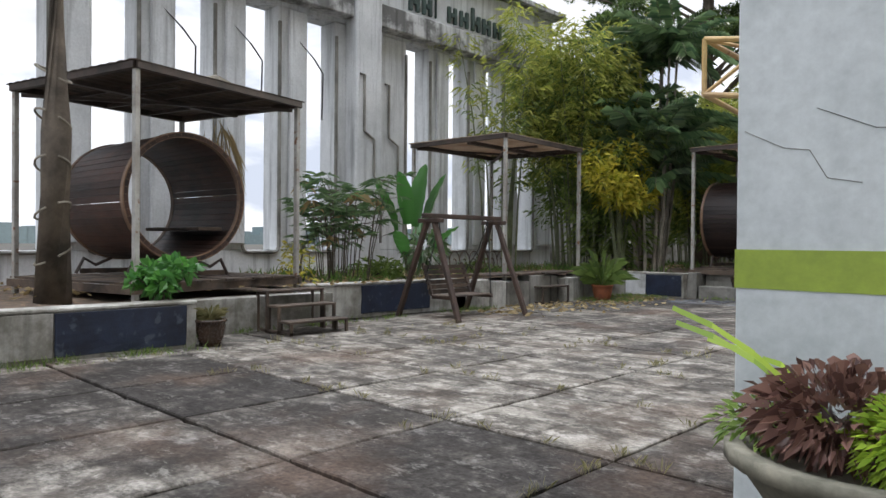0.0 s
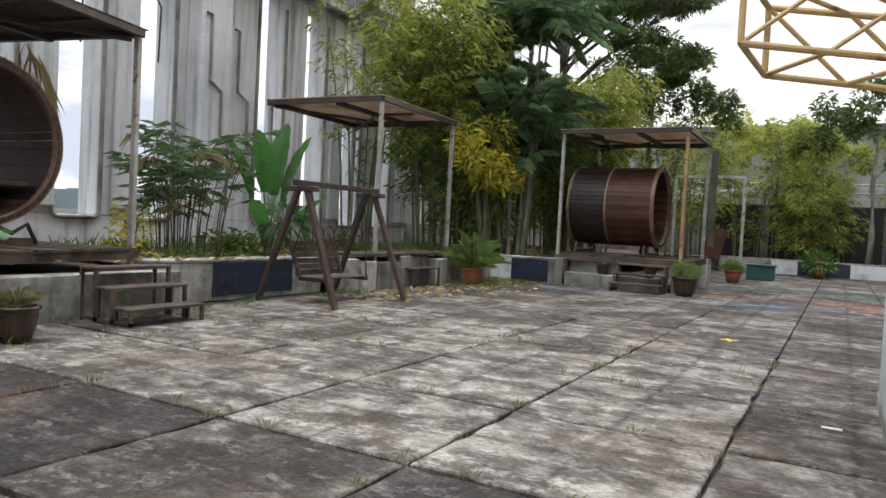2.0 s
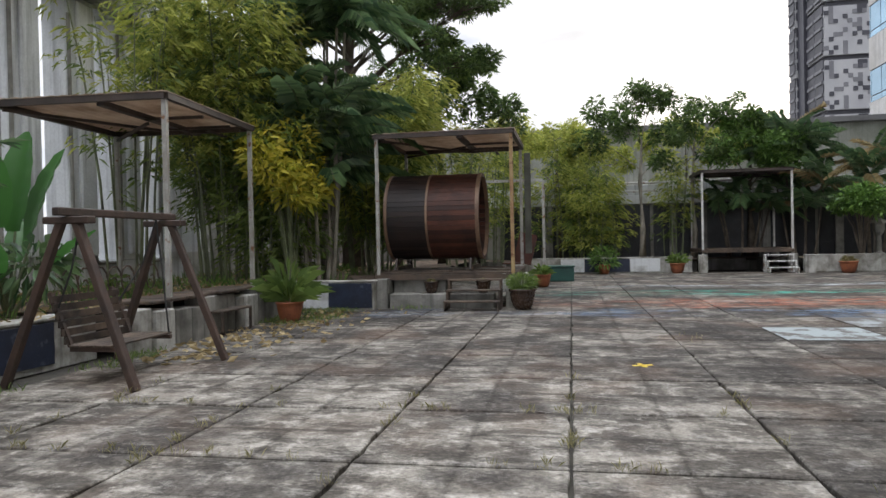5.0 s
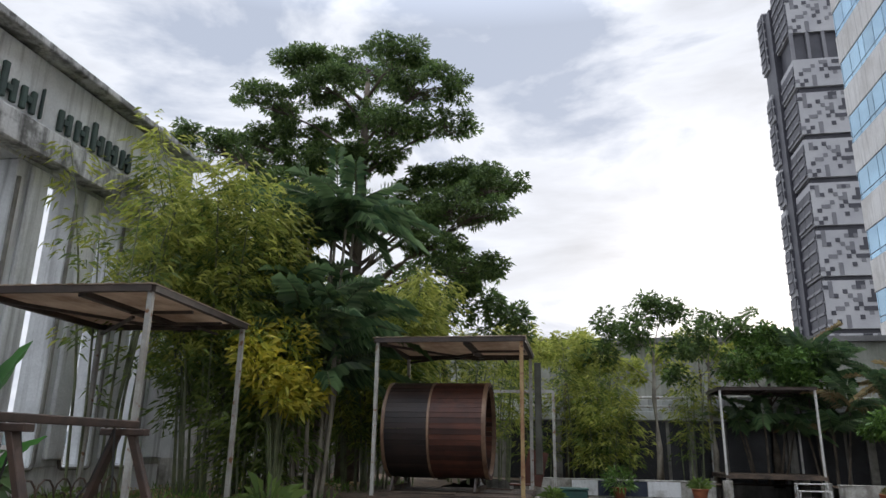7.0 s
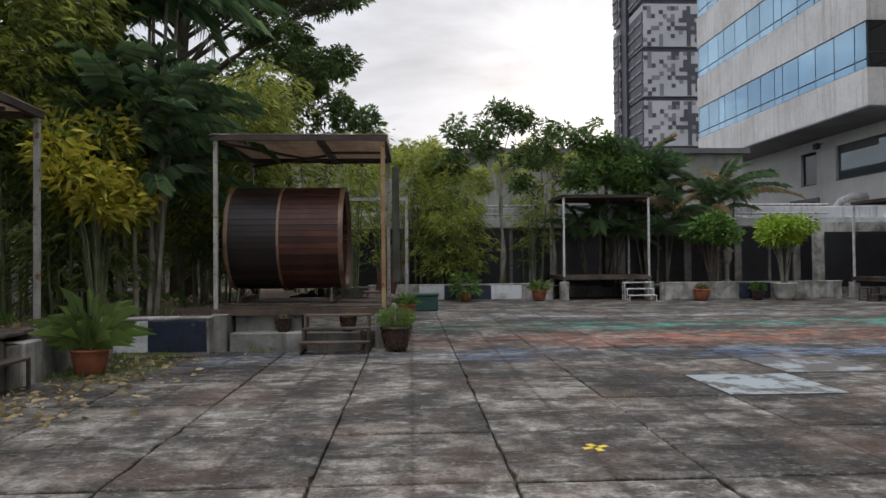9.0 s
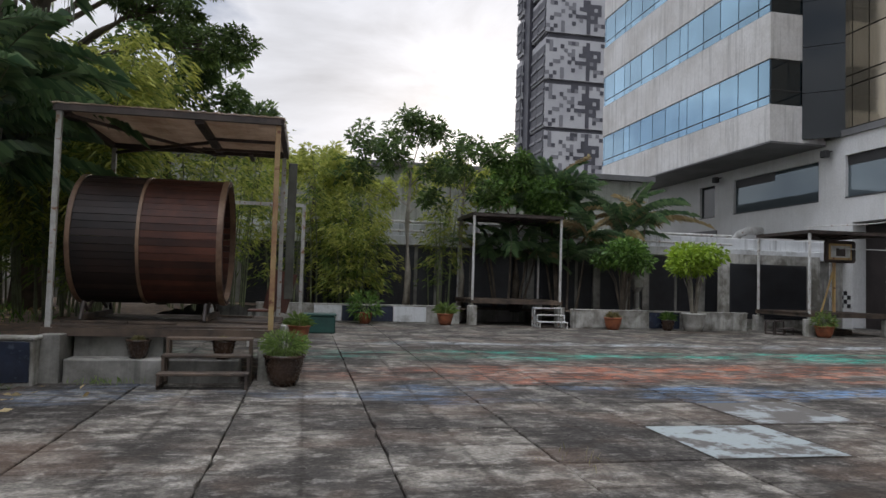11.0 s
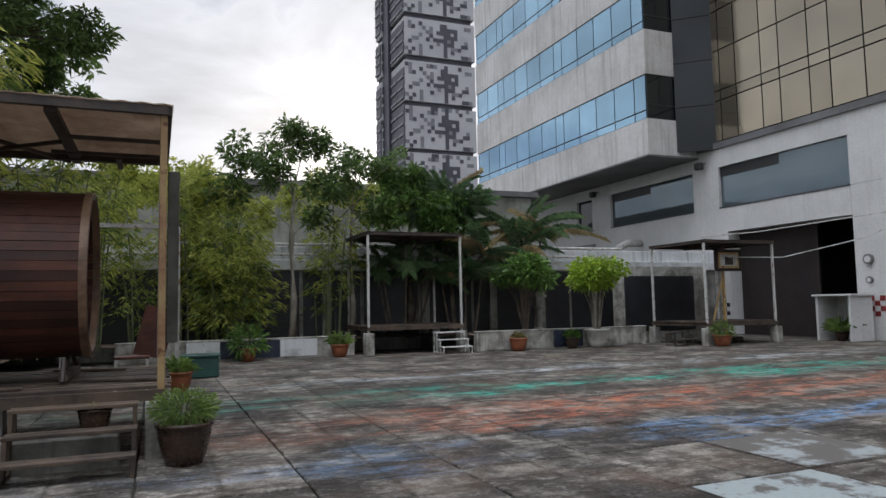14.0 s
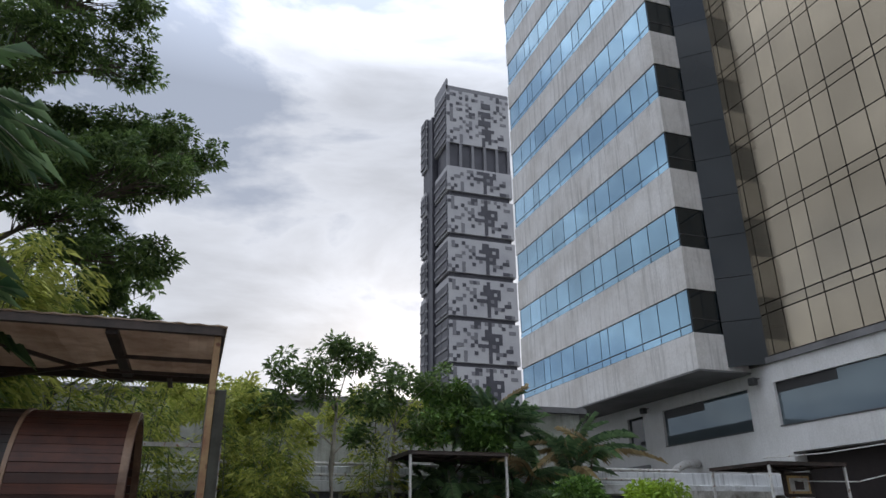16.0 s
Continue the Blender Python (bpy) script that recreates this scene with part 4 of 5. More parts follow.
tr = thing("steel_truss", "faded yellow steel truss arm fixed to a wall", "truss")
A0, L = Vector((-2.55, 5.88, 2.66)), Vector((1.01, 0.2, -0.14))
corners = [A0, A0 + Vector((0, 0, 0.45)), A0 + Vector((0.1, 0.53, 0.37)), A0 + Vector((0.1, 0.53, -0.1))]
for c0 in corners:
    part("chord", tube([c0, c0 + L], 0.024, 8), "yellowsteel", tr)
for i in range(4):
    part("end_strut", tube([corners[i], corners[(i + 1) % 4]], 0.022, 8), "yellowsteel", tr)
for k in range(2):
    u0, u1 = k / 2, (k + 1) / 2
    for i in range(4):
        p, q = corners[i] + L * u0, corners[(i + 1) % 4] + L * u1
        part("diagonal", tube([p, q], 0.017, 6), "yellowsteel", tr)

# ---- back buildings ----
bb = thing("wall_north", "long dark low building with black louvred shutters", "wall", kind="structure")
part("wall", box(-16, 20, 36.3, 36.9, -0.04, 3.05), "concrete", bb)
part("parapet", box(-16, 20, 36.1, 36.9, 3.06, 3.45, 0.02), "kerbwhite", bb)
part("parapet_step", box(-16, 19.9, 36.3, 36.9, 3.46, 3.95, 0.02), "wall", bb)
for k in range(9):
    x = -6.2 + k * 2.35
    w = thing("shutter_bay", "black louvred metal shutter", "shutter", "louvred shutters", (x, 36.25, 0))
    w["kind"] = "structure"
    part("frame", box(-1.1, 1.1, 0.0, 0.045, 0.55, 3.0), "louvre", w)
    for i in range(23):
        z = 0.62 + i * 0.1
        part("slat", box(-1.06, 1.06, -0.05, -0.005, z, z + 0.055, 0.0, None, Matrix.Translation((0, 0, 0))), "louvre", w)
for x in (-5.0, -2.7, 0.6, 4.6, 7.6, 9.9, 12.6):
    part("pilaster", box(x - 0.16, x + 0.16, 36.1, 36.297, -0.04, 3.05), "concrete", bb)
for z, r in ((3.62, 0.05), (4.0, 0.06)):
    tagged(finish("roof_pipe", tube([(-8, 36.0, z), (3, 36.0, z), (14, 36.0, z)], r, 8), "whitesteel"), "long pale pipe along a parapet", "pipe", "parapet pipes")
for x in (-6, -3, 0, 3, 6, 9):
    tagged(finish("pipe_bracket", bar((x, 36.03, 3.4), (x, 36.03, 4.1), 0.06), "whitesteel"), "pale steel pipe bracket", "bracket", "pipe brackets")
hb = thing("factory_building", "stained white factory building behind the trees", "building")
part("wall", box(-30, 14, 44, 56, -0.05, 7.5), "hazewall", hb)
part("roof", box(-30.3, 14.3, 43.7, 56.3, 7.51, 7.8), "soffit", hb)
ft = thing("goal_frame", "white steel tube frame standing behind a shelter", "frame", at=(-6.05, 27.0, 0))
for x in (-1.15, 1.15):
    part("upright", bar((x, 0, 0), (x, 0, 3.55), 0.09), "postpaint", ft)
part("crossbar", bar((-1.15, 0, 3.55), (1.15, 0, 3.55), 0.09), "postpaint", ft)
ch = thing("deck_chair", "worn brown reclining chair on the deck", "chair", at=(-5.75, 24.2, 0))
part("seat", box(-0.3, 0.3, -0.3, 0.3, 0.78, 0.83, 0.01), "wood", ch)
part("backrest", bar((0.28, 0, 0.8), (0.5, 0, 1.7), 0.05, 0.55), "wood", ch)
for x in (-0.26, 0.26):
    for y in (-0.26, 0.26):
        part("leg", bar((x, y, 0), (x, y, 0.78), 0.05), "whitesteel", ch)

# ---- office building on the east side ----
ob_ = thing("office_building", "white office block with mirror glass floors", "building")
EX = 20.0
part("ground_wall", box(EX, EX + 1.2, 35.7, 60, -0.05, 6.1), "render", ob_)
part("pillar", box(EX, EX + 1.2, 27.35, 29.2, -0.05, 6.1, 0.02), "render", ob_)
part("pillar", box(EX, EX + 1.2, 18, 20, -0.05, 6.1, 0.02), "render", ob_)
part("ground_wall", box(EX, EX + 1.2, -25, 10.4, -0.05, 6.1), "render", ob_)
for a, b in ((29.2, 35.7), (20, 27.35), (10.4, 18)):
    part("spandrel", box(EX, EX + 1.2, a, b, 4.9, 6.1), "render", ob_)
# near-black inner surfaces: the dimness of the hall is in their colour
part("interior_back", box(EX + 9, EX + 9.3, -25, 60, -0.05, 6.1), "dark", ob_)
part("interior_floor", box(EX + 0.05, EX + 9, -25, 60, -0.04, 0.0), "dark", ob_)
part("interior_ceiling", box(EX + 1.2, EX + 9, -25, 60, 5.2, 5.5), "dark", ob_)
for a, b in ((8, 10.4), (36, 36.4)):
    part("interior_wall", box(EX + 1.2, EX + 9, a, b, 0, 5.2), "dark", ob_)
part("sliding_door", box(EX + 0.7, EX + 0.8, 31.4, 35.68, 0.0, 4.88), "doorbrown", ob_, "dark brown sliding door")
part("upper_wall", box(EX, EX + 1.2, -25, 60, 8.1, 9.0), "render", ob_)
winy = [(46.9, 48.6), (37.9, 44.95), (29.2, 36.15), (20.3, 27.55), (11, 18.5)]
pe = 60.0
for a, b in winy:
    part("wall_pier", box(EX, EX + 1.2, b, pe, 6.1, 8.1), "render", ob_)
    w = part("window", box(EX + 0.16, EX + 0.2, a, b, 6.1, 8.1), "winglass" if a < 46 else "darkglass", ob_, "wide grey shop window")
    part("window_sill", box(EX - 0.03, EX + 0.16, a, b, 6.06, 6.12), "mullion", w)
    if 25 < a < 40:
        part("blind", box(EX + 0.145, EX + 0.157, a + (b - a) * 0.5, b, 7.62, 8.09), "wire", w, "dark blind across the top")
    pe = a
part("wall_pier", box(EX, EX + 1.2, -25, pe, 6.1, 8.1), "render", ob_)
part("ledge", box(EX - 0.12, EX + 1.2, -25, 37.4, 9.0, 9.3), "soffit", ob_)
# bay with ribbon windows
BX, BY = 16.9, 37.4
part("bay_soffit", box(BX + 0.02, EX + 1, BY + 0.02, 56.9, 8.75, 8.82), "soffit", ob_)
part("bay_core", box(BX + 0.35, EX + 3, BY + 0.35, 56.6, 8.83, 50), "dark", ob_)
zs = 8.83
for k in range(9):
    w0 = 10.63 + 4.53 * k
    w1 = w0 + 2.25
    part("cladding_band", box(BX, EX + 2, BY, 57, zs, w0, 0.01), "band", ob_, "stained white cladding band")
    rw = part("ribbon_window", box(BX + 0.1, BX + 0.3, BY + 0.1, 56.9, w0, w1), "mullion", ob_)
    y = BY + 0.06
    j = 0
    while y < 56.8:
        pw = 1.66 if j % 5 else 0.9
        part("pane", box(BX + 0.05, BX + 0.09, y + 0.075, min(y + pw, 56.95), w0 + 0.47, w1 - 0.05), "blueglass", rw)
        part("pane", box(BX + 0.05, BX + 0.09, y + 0.075, min(y + pw, 56.95), w0 + 0.04, w0 + 0.4), "blueglass", rw)
        y += pw
        j += 1
    sd = part("side_window", box(BX + 0.1, 18.65, BY + 0.06, BY + 0.1, w0, w1), "darkglass", ob_)
    for yv in (w0 + 0.7,):
        part("glazing_bar", box(BX + 0.1, 18.65, BY + 0.04, BY + 0.055, yv, yv + 0.05), "mullion", sd)
    zs = w1
part("cladding_band", box(BX, EX + 2, BY, 57, zs, zs + 4, 0.01), "band", ob_)
# dark glass return between bay and curtain wall
for k in range(18):
    z0 = 9.0 + k * 2.27
    bm = bmesh.new()
    bar((18.66, BY - 0.02, z0), (18.66, BY - 0.02, z0 + 2.24), 0.02, 0.02, bm)
    box(0, 1.85, -0.03, 0.03, z0, z0 + 2.24, 0, bm, Matrix.Translation((18.66, BY, 0)) @ Matrix.Rotation(math.atan2(-1.2, 1.34), 4, "Z"))
    part("return_pane", bm, "darkglass", ob_)
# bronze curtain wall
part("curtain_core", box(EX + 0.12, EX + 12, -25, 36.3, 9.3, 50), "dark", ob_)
part("building_mass", box(EX + 3, EX + 25, 36.3, 57, 8.83, 50), "render", ob_)
heights = [2.0, 0.5, 2.0]
far = bmesh.new()
y = 36.2
col = 0
while y > -24:
    pw = 0.5 if col == 0 else (1.0 if col % 2 else 1.5)
    z = 9.32
    k = 0
    while z < 50:
        hh = heights[k % 3]
        if y > 21 and z < 42:
            part("bronze_pane", box(EX, EX + 0.05, y - pw + 0.065, y - 0.0, z + 0.065, z + hh), "goldglass", ob_)
        else:
            box(EX, EX + 0.05, y - pw + 0.065, y, z + 0.065, z + hh, 0, far)
        z += hh
        k += 1
    y -= pw
    col += 1
tagged(part("bronze_panes", far, "goldglass", ob_), kind="stuff")
# checker tiles on the pillar and the wall
for a, b, mat in ((27.4, 29.15, "red"), (35.8, 38.6, "blacktile")):
    t = thing("tile_band", "red and white checked tile band" if mat == "red" else "black and white checked tile band", "tiles")
    n = int((b - a) / 0.22)
    for i in range(n):
        for j in range(4):
            if (i + j) % 2 == 0:
                part("tile", box(EX - 0.012, EX - 0.003, a + i * 0.22, a + i * 0.22 + 0.215, 0.9 + j * 0.2, 0.9 + j * 0.2 + 0.195), mat, t)
    if mat == "red":
        for i in range(5):
            for j in range(4):
                if (i + j) % 2 == 0:
                    part("tile", box(EX + 0.02 + i * 0.22, EX + 0.235 + i * 0.22, 27.338, 27.347, 0.9 + j * 0.2, 1.095 + j * 0.2), mat, t)
bo = thing("counter_booth", "small white masonry booth with flat counter top", "booth", at=(19.2, 29.2, 0))
part("side", box(-0.6, 0.6, -0.75, -0.65, -0.03, 1.7, 0.01), "render", bo)
part("side", box(-0.6, 0.6, 0.65, 0.75, -0.03, 1.7, 0.01), "render", bo)
part("back", box(0.5, 0.6, -0.65, 0.65, -0.03, 1.7), "render", bo)
part("counter_top", box(-0.68, 0.65, -0.85, 0.85, 1.7, 1.78, 0.01), "render", bo)
pot((18.9, 29.1, 0), 0.25, 0.35, "glaze", "dark pot with a spiky plant in a white booth", ("blade", 0.7, "weed"))
for y, z in ((28.6, 3.1), (28.6, 2.3)):
    mt = thing("electric_meter", "round grey meter on the white pillar", "meter", "pillar meters", (EX - 0.03, y, z))
    part("dial", tube([(-0.09, 0, 0), (0.027, 0, 0)], 0.2 if z > 3 else 0.13, 14), "soffit", mt)
    part("dial_face", tube([(-0.1, 0, 0), (-0.091, 0, 0)], 0.13 if z > 3 else 0.08, 14), "render", mt)
nb = thing("notice_board", "dark framed notice on the pillar", "notice")
part("frame", box(EX + 0.35, EX + 0.85, 27.31, 27.34, 3.2, 4.3), "mullion", nb)
part("sheet", box(EX + 0.4, EX + 0.8, 27.3, 27.309, 3.25, 4.25), "towergrey", nb)
for i, y in enumerate((26.9, 25.9)):
    rl = thing("railing", "black metal railing section in the opening", "railing", "railings", (EX + 0.3, y, 0))
    for z in (0.95, 0.12):
        part("rail", bar((0, -0.5, z), (0, 0.5, z), 0.05), "wire", rl)
    for k in range(6):
        part("baluster", bar((0, -0.48 + k * 0.19, 0.12), (0, -0.48 + k * 0.19, 0.95), 0.03), "wire", rl)
for i, y in enumerate((30.3, 31.5, 33.0)):
    rl = thing("folded_chair", "dark folded chair stacked in the dim hall", "chair", "hall chairs", (EX + 1.6, y, 0))
    for k in (-0.25, 0.25):
        part("leg", bar((0, k, 0), (0.12, k, 1.0), 0.05), "doorbrown", rl)
    for z in (0.45, 0.8, 0.95):
        part("slat", bar((z * 0.12, -0.25, z), (z * 0.12, 0.25, z), 0.05, 0.09), "doorbrown", rl)
for y in (37.0, 46.2):
    sp = thing("wall_lamp", "black floodlight under the overhang", "lamp", "wall floodlights", (EX - 0.3, y, 8.35))
    part("arm", bar((0.3, 0, 0.1), (0.0, 0, 0.0), 0.06), "wire", sp)
    part("head", box(-0.25, 0.05, -0.2, 0.2, -0.25, 0.1, 0.04), "wire", sp)
lv = thing("wall_vent", "dark boxed vent in the white wall", "vent", at=(EX - 0.03, 48.2, 4.5))
part("frame", box(-0.1, 0.02, -1.6, 1.6, -0.6, 0.75), "soffit", lv)
# a near-black plate stands for the shade inside the vent
part("opening", box(-0.12, -0.105, -1.4, 0.2, -0.4, 0.5), "dark", lv)
dp = tagged(finish("duct_pipe", tube([(19.9, 42.2, 4.9), (19.1, 42.2, 4.9), (18.7, 42.4, 4.7), (18.4, 43.0, 3.9), (18.3, 44.0, 3.5)], 0.22, 10), "whitesteel", smooth=True), "bent white duct pipe from the wall", "pipe")
sgn = tagged(finish("wall_plate", box(EX - 0.05, EX - 0.003, 38.8, 40.0, 2.9, 3.6, 0.01), "oldwood"), "small brown plate on the white wall", "plate")
ext = thing("wall_east_low", "stained low wall with a dark shutter near the building", "wall", kind="structure")
part("wall", box(12.3, 16.9, 34.0, 34.4, -0.04, 3.1), "kerb", ext)
part("shutter", box(12.6, 16.2, 33.95, 33.997, 0.4, 2.7), "louvre", ext)
for z0 in range(22):
    part("slat", box(12.65, 16.15, 33.91, 33.947, 0.45 + z0 * 0.1, 0.5 + z0 * 0.1), "louvre", ext)
for pts in (((13, 30, 3.95), (15, 29.2, 4.1), (19.95, 26.0, 4.85), (19.95, 20, 5.1)), ((15.2, 31, 3.3), (16.5, 29.5, 3.2), (18.5, 27.6, 3.8), (19.95, 26.2, 4.7))):
    P3 = [Vector(p) for p in pts]
    tagged(finish("hanging_cable", tube(P3, 0.02, 5), "whitesteel"), "pale cable hanging across the front", "cable", "hanging cables")

hp = thing("basketball_stand", "old basketball stand with worn yellow pole", "basketball stand", at=(15.3, 31.3, 0))
part("base", box(-0.5, 0.5, -0.4, 0.4, 0, 0.2, 0.03), "oldwood", hp)
part("pole", bar((-0.0, 0, 0.2), (0.0, 0, 3.2), 0.09), "yellowsteel", hp)
part("pole", bar((-0.5, 0.3, 0.2), (0.0, 0, 2.6), 0.06), "yellowsteel", hp)
bdp = part("backboard", box(-0.65, 0.65, -0.32, -0.28, 2.75, 3.6, 0.08), "darksteel", hp)
part("board_frame", box(-0.5, 0.5, -0.34, -0.325, 2.87, 3.48), "yellowsteel", bdp)
part("board_panel", box(-0.42, 0.42, -0.35, -0.342, 2.95, 3.4), "whitepot", bdp)
part("board_mark", box(-0.2, 0.2, -0.36, -0.352, 3.0, 3.3), "darksteel", bdp)

sl = thing("stone_lantern", "small pale stone lantern between the bushes", "lantern", at=(7.9, 32.95, 0.58))
part("column", lathe([(0.22, 0), (0.22, 0.12), (0.12, 0.2), (0.1, 0.8), (0.2, 0.95), (0.2, 1.0)], 8), "concrete", sl)
part("lamp_box", box(-0.17, 0.17, -0.17, 0.17, 1.0, 1.3, 0.02), "concrete", sl)
part("cap", lathe([(0.34, 1.3), (0.32, 1.36), (0.1, 1.52), (0.04, 1.62)], 8), "concrete", sl)

# ---- tower far off ----
tw = thing("apartment_tower", "tall far apartment tower with grey and white checked front", "building", at=(68.8, 203, 0))
hx, hy = 10.8, 13.0
blocks = [(0, 17.5), (18.5, 30.6), (31.8, 44.0), (45.2, 57.2), (58.6, 70.2), (71.8, 82.6), (84.2, 96.4), (98.2, 106.6), (115.0, 134.5)]
TOWER = [[random.random() for i in range(20)] for j in range(18)]
for z0, z1 in blocks:
    blk = part("storey_block", box(-hx, hx, -hy, -1, z0, z1), "tower", tw)
    dk, gr = bmesh.new(), bmesh.new()
    cell = 1.08
    nz = int((z1 - z0) / cell)
    for i in range(20):
        for j in range(nz):
            x0, zz = -hx + i * cell, z0 + 0.15 + j * cell
            r = TOWER[j % len(TOWER)][i]
            mark = i == 11 or (j == 4 and 8 <= i <= 10) or (j == 6 and 9 <= i <= 10) or (j in (5, 7) and 12 <= i <= 14) or (j == 6 and i == 14)
            if z1 > 110:
                mark = 11 <= i <= 13 and j > 1 and j % 3 != 0 and j < nz - 3
            if z1 > 110 and j == nz - 2 and i in (9, 10, 11, 12, 13, 15):
                continue
            if mark or r < 0.15:
                box(x0, x0 + cell, -hy - 0.12, -hy - 0.02, zz, zz + cell, 0, dk)
            elif r < 0.3 and not (i > 14 and j % 2):
                box(x0, x0 + cell, -hy - 0.08, -hy - 0.02, zz, zz + cell, 0, gr)
    tagged(part("dark_cladding", dk, "towerdark", blk), kind="stuff")
    tagged(part("grey_cladding", gr, "towergrey", blk), kind="stuff")
    part("rear_wing", box(-hx - 1.5, -hx + 4, 4, 9, max(0, z0 - 1.5), z1 - 1.5), "tower", blk)
    bal = bmesh.new()
    # dark slabs set on the wall stand in for shade inside the balconies
    sh = bmesh.new()
    for j in range(int((z1 - z0) / 3.0)):
        zz = z0 + 0.6 + j * 3.0
        for k in range(2):
            y0 = -hy + 0.6 + k * 5.8
            box(-hx - 0.5, -hx - 0.02, y0, y0 + 5.0, zz, zz + 0.7, 0, bal)
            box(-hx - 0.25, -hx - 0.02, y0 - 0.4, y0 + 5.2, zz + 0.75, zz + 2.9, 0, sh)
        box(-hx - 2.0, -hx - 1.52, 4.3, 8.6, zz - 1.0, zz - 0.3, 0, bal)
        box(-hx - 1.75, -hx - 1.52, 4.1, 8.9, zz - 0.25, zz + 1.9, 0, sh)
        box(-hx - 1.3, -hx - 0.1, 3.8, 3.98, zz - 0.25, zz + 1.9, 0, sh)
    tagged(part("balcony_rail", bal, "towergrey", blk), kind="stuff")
    tagged(part("balcony_shade", sh, "towerdark", blk), kind="stuff")
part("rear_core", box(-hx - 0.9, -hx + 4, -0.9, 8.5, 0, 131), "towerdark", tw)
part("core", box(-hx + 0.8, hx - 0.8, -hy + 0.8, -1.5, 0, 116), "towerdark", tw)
for k in range(6):
    part("column", box(-hx + k * 4.1, -hx + k * 4.1 + 0.9, -hy + 0.05, -hy + 0.75, 106.6, 115), "towergrey", tw)
part("roof_fin", box(-hx, -hx + 0.5, -hy, -1, 134.5, 138.5), "towergrey", tw)
part("roof_frame", box(-hx, hx, -hy, -hy + 0.5, 134.5, 136.0), "towergrey", tw)

# far woods beyond the slots; their blue-grey colour has the haze painted in
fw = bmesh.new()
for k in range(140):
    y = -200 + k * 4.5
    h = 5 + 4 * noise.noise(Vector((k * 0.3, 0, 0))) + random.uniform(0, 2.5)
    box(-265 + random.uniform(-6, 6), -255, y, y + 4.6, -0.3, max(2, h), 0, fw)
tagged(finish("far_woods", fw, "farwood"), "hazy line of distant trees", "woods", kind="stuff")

# ---- plants ----
def stems(spread, at, n, height, r, lean=0.12, bm=None, bend=0.1):
    bm = bm or bmesh.new()
    tips = []
    for k in range(n):
        a, rr = random.uniform(0, 6.28), spread * math.sqrt(random.random())
        x, y = at[0] + math.cos(a) * rr, at[1] + math.sin(a) * rr
        h = height * random.uniform(0.75, 1.1)
        lx, ly = math.cos(a) * lean * h * random.uniform(0.3, 1.2), math.sin(a) * lean * h * random.uniform(0.3, 1.2)
        pts = [Vector((x + lx * u ** 1.6, y + ly * u ** 1.6, at[2] + h * (u - bend * u ** 4))) for u in (0, 0.3, 0.6, 0.85, 1)]
        tube(pts, [r, r * 0.9, r * 0.7, r * 0.45, r * 0.2], 5, bm)
        tips.append(pts)
    return bm, tips


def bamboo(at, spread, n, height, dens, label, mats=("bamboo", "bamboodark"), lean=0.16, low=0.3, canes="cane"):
    t = thing("bamboo_clump", label, "bamboo", "bamboo clumps", at)
    tips = []
    for _ in range(n):
        bm, tp = stems(spread, (0, 0, 0), 1, height, 0.03, lean)
        part("cane", bm, canes, t)
        tips += tp
    # the second material darkens inner and lower leaves, shade put into their colour
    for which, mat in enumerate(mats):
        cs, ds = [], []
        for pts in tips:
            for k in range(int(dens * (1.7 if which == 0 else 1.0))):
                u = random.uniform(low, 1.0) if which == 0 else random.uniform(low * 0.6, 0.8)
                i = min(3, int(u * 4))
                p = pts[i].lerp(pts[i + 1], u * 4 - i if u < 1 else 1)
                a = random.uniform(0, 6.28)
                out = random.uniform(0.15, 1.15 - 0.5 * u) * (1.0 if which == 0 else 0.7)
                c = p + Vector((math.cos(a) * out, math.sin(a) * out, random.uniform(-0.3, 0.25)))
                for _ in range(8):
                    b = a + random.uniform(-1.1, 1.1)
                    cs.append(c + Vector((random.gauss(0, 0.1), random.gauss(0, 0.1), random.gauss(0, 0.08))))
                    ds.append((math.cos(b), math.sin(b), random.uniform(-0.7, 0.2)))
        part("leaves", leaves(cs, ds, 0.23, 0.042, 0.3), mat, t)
    return t


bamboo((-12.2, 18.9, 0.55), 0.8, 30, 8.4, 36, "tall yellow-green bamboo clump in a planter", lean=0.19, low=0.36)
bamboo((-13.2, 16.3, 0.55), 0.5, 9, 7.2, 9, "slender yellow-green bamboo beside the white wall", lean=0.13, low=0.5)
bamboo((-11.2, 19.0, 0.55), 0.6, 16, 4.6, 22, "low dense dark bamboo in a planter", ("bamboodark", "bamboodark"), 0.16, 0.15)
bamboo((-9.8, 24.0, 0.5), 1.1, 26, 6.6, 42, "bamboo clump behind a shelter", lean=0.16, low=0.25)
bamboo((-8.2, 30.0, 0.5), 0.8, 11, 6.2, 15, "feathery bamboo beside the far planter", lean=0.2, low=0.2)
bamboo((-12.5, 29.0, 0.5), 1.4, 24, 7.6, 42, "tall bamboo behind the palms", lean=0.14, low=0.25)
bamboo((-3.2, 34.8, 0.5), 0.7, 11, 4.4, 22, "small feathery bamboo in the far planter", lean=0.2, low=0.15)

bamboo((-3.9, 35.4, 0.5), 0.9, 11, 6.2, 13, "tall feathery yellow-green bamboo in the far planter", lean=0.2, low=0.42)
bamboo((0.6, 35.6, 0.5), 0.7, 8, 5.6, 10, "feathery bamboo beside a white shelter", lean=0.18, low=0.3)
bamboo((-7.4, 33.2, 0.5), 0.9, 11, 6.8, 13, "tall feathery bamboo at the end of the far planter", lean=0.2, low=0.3)
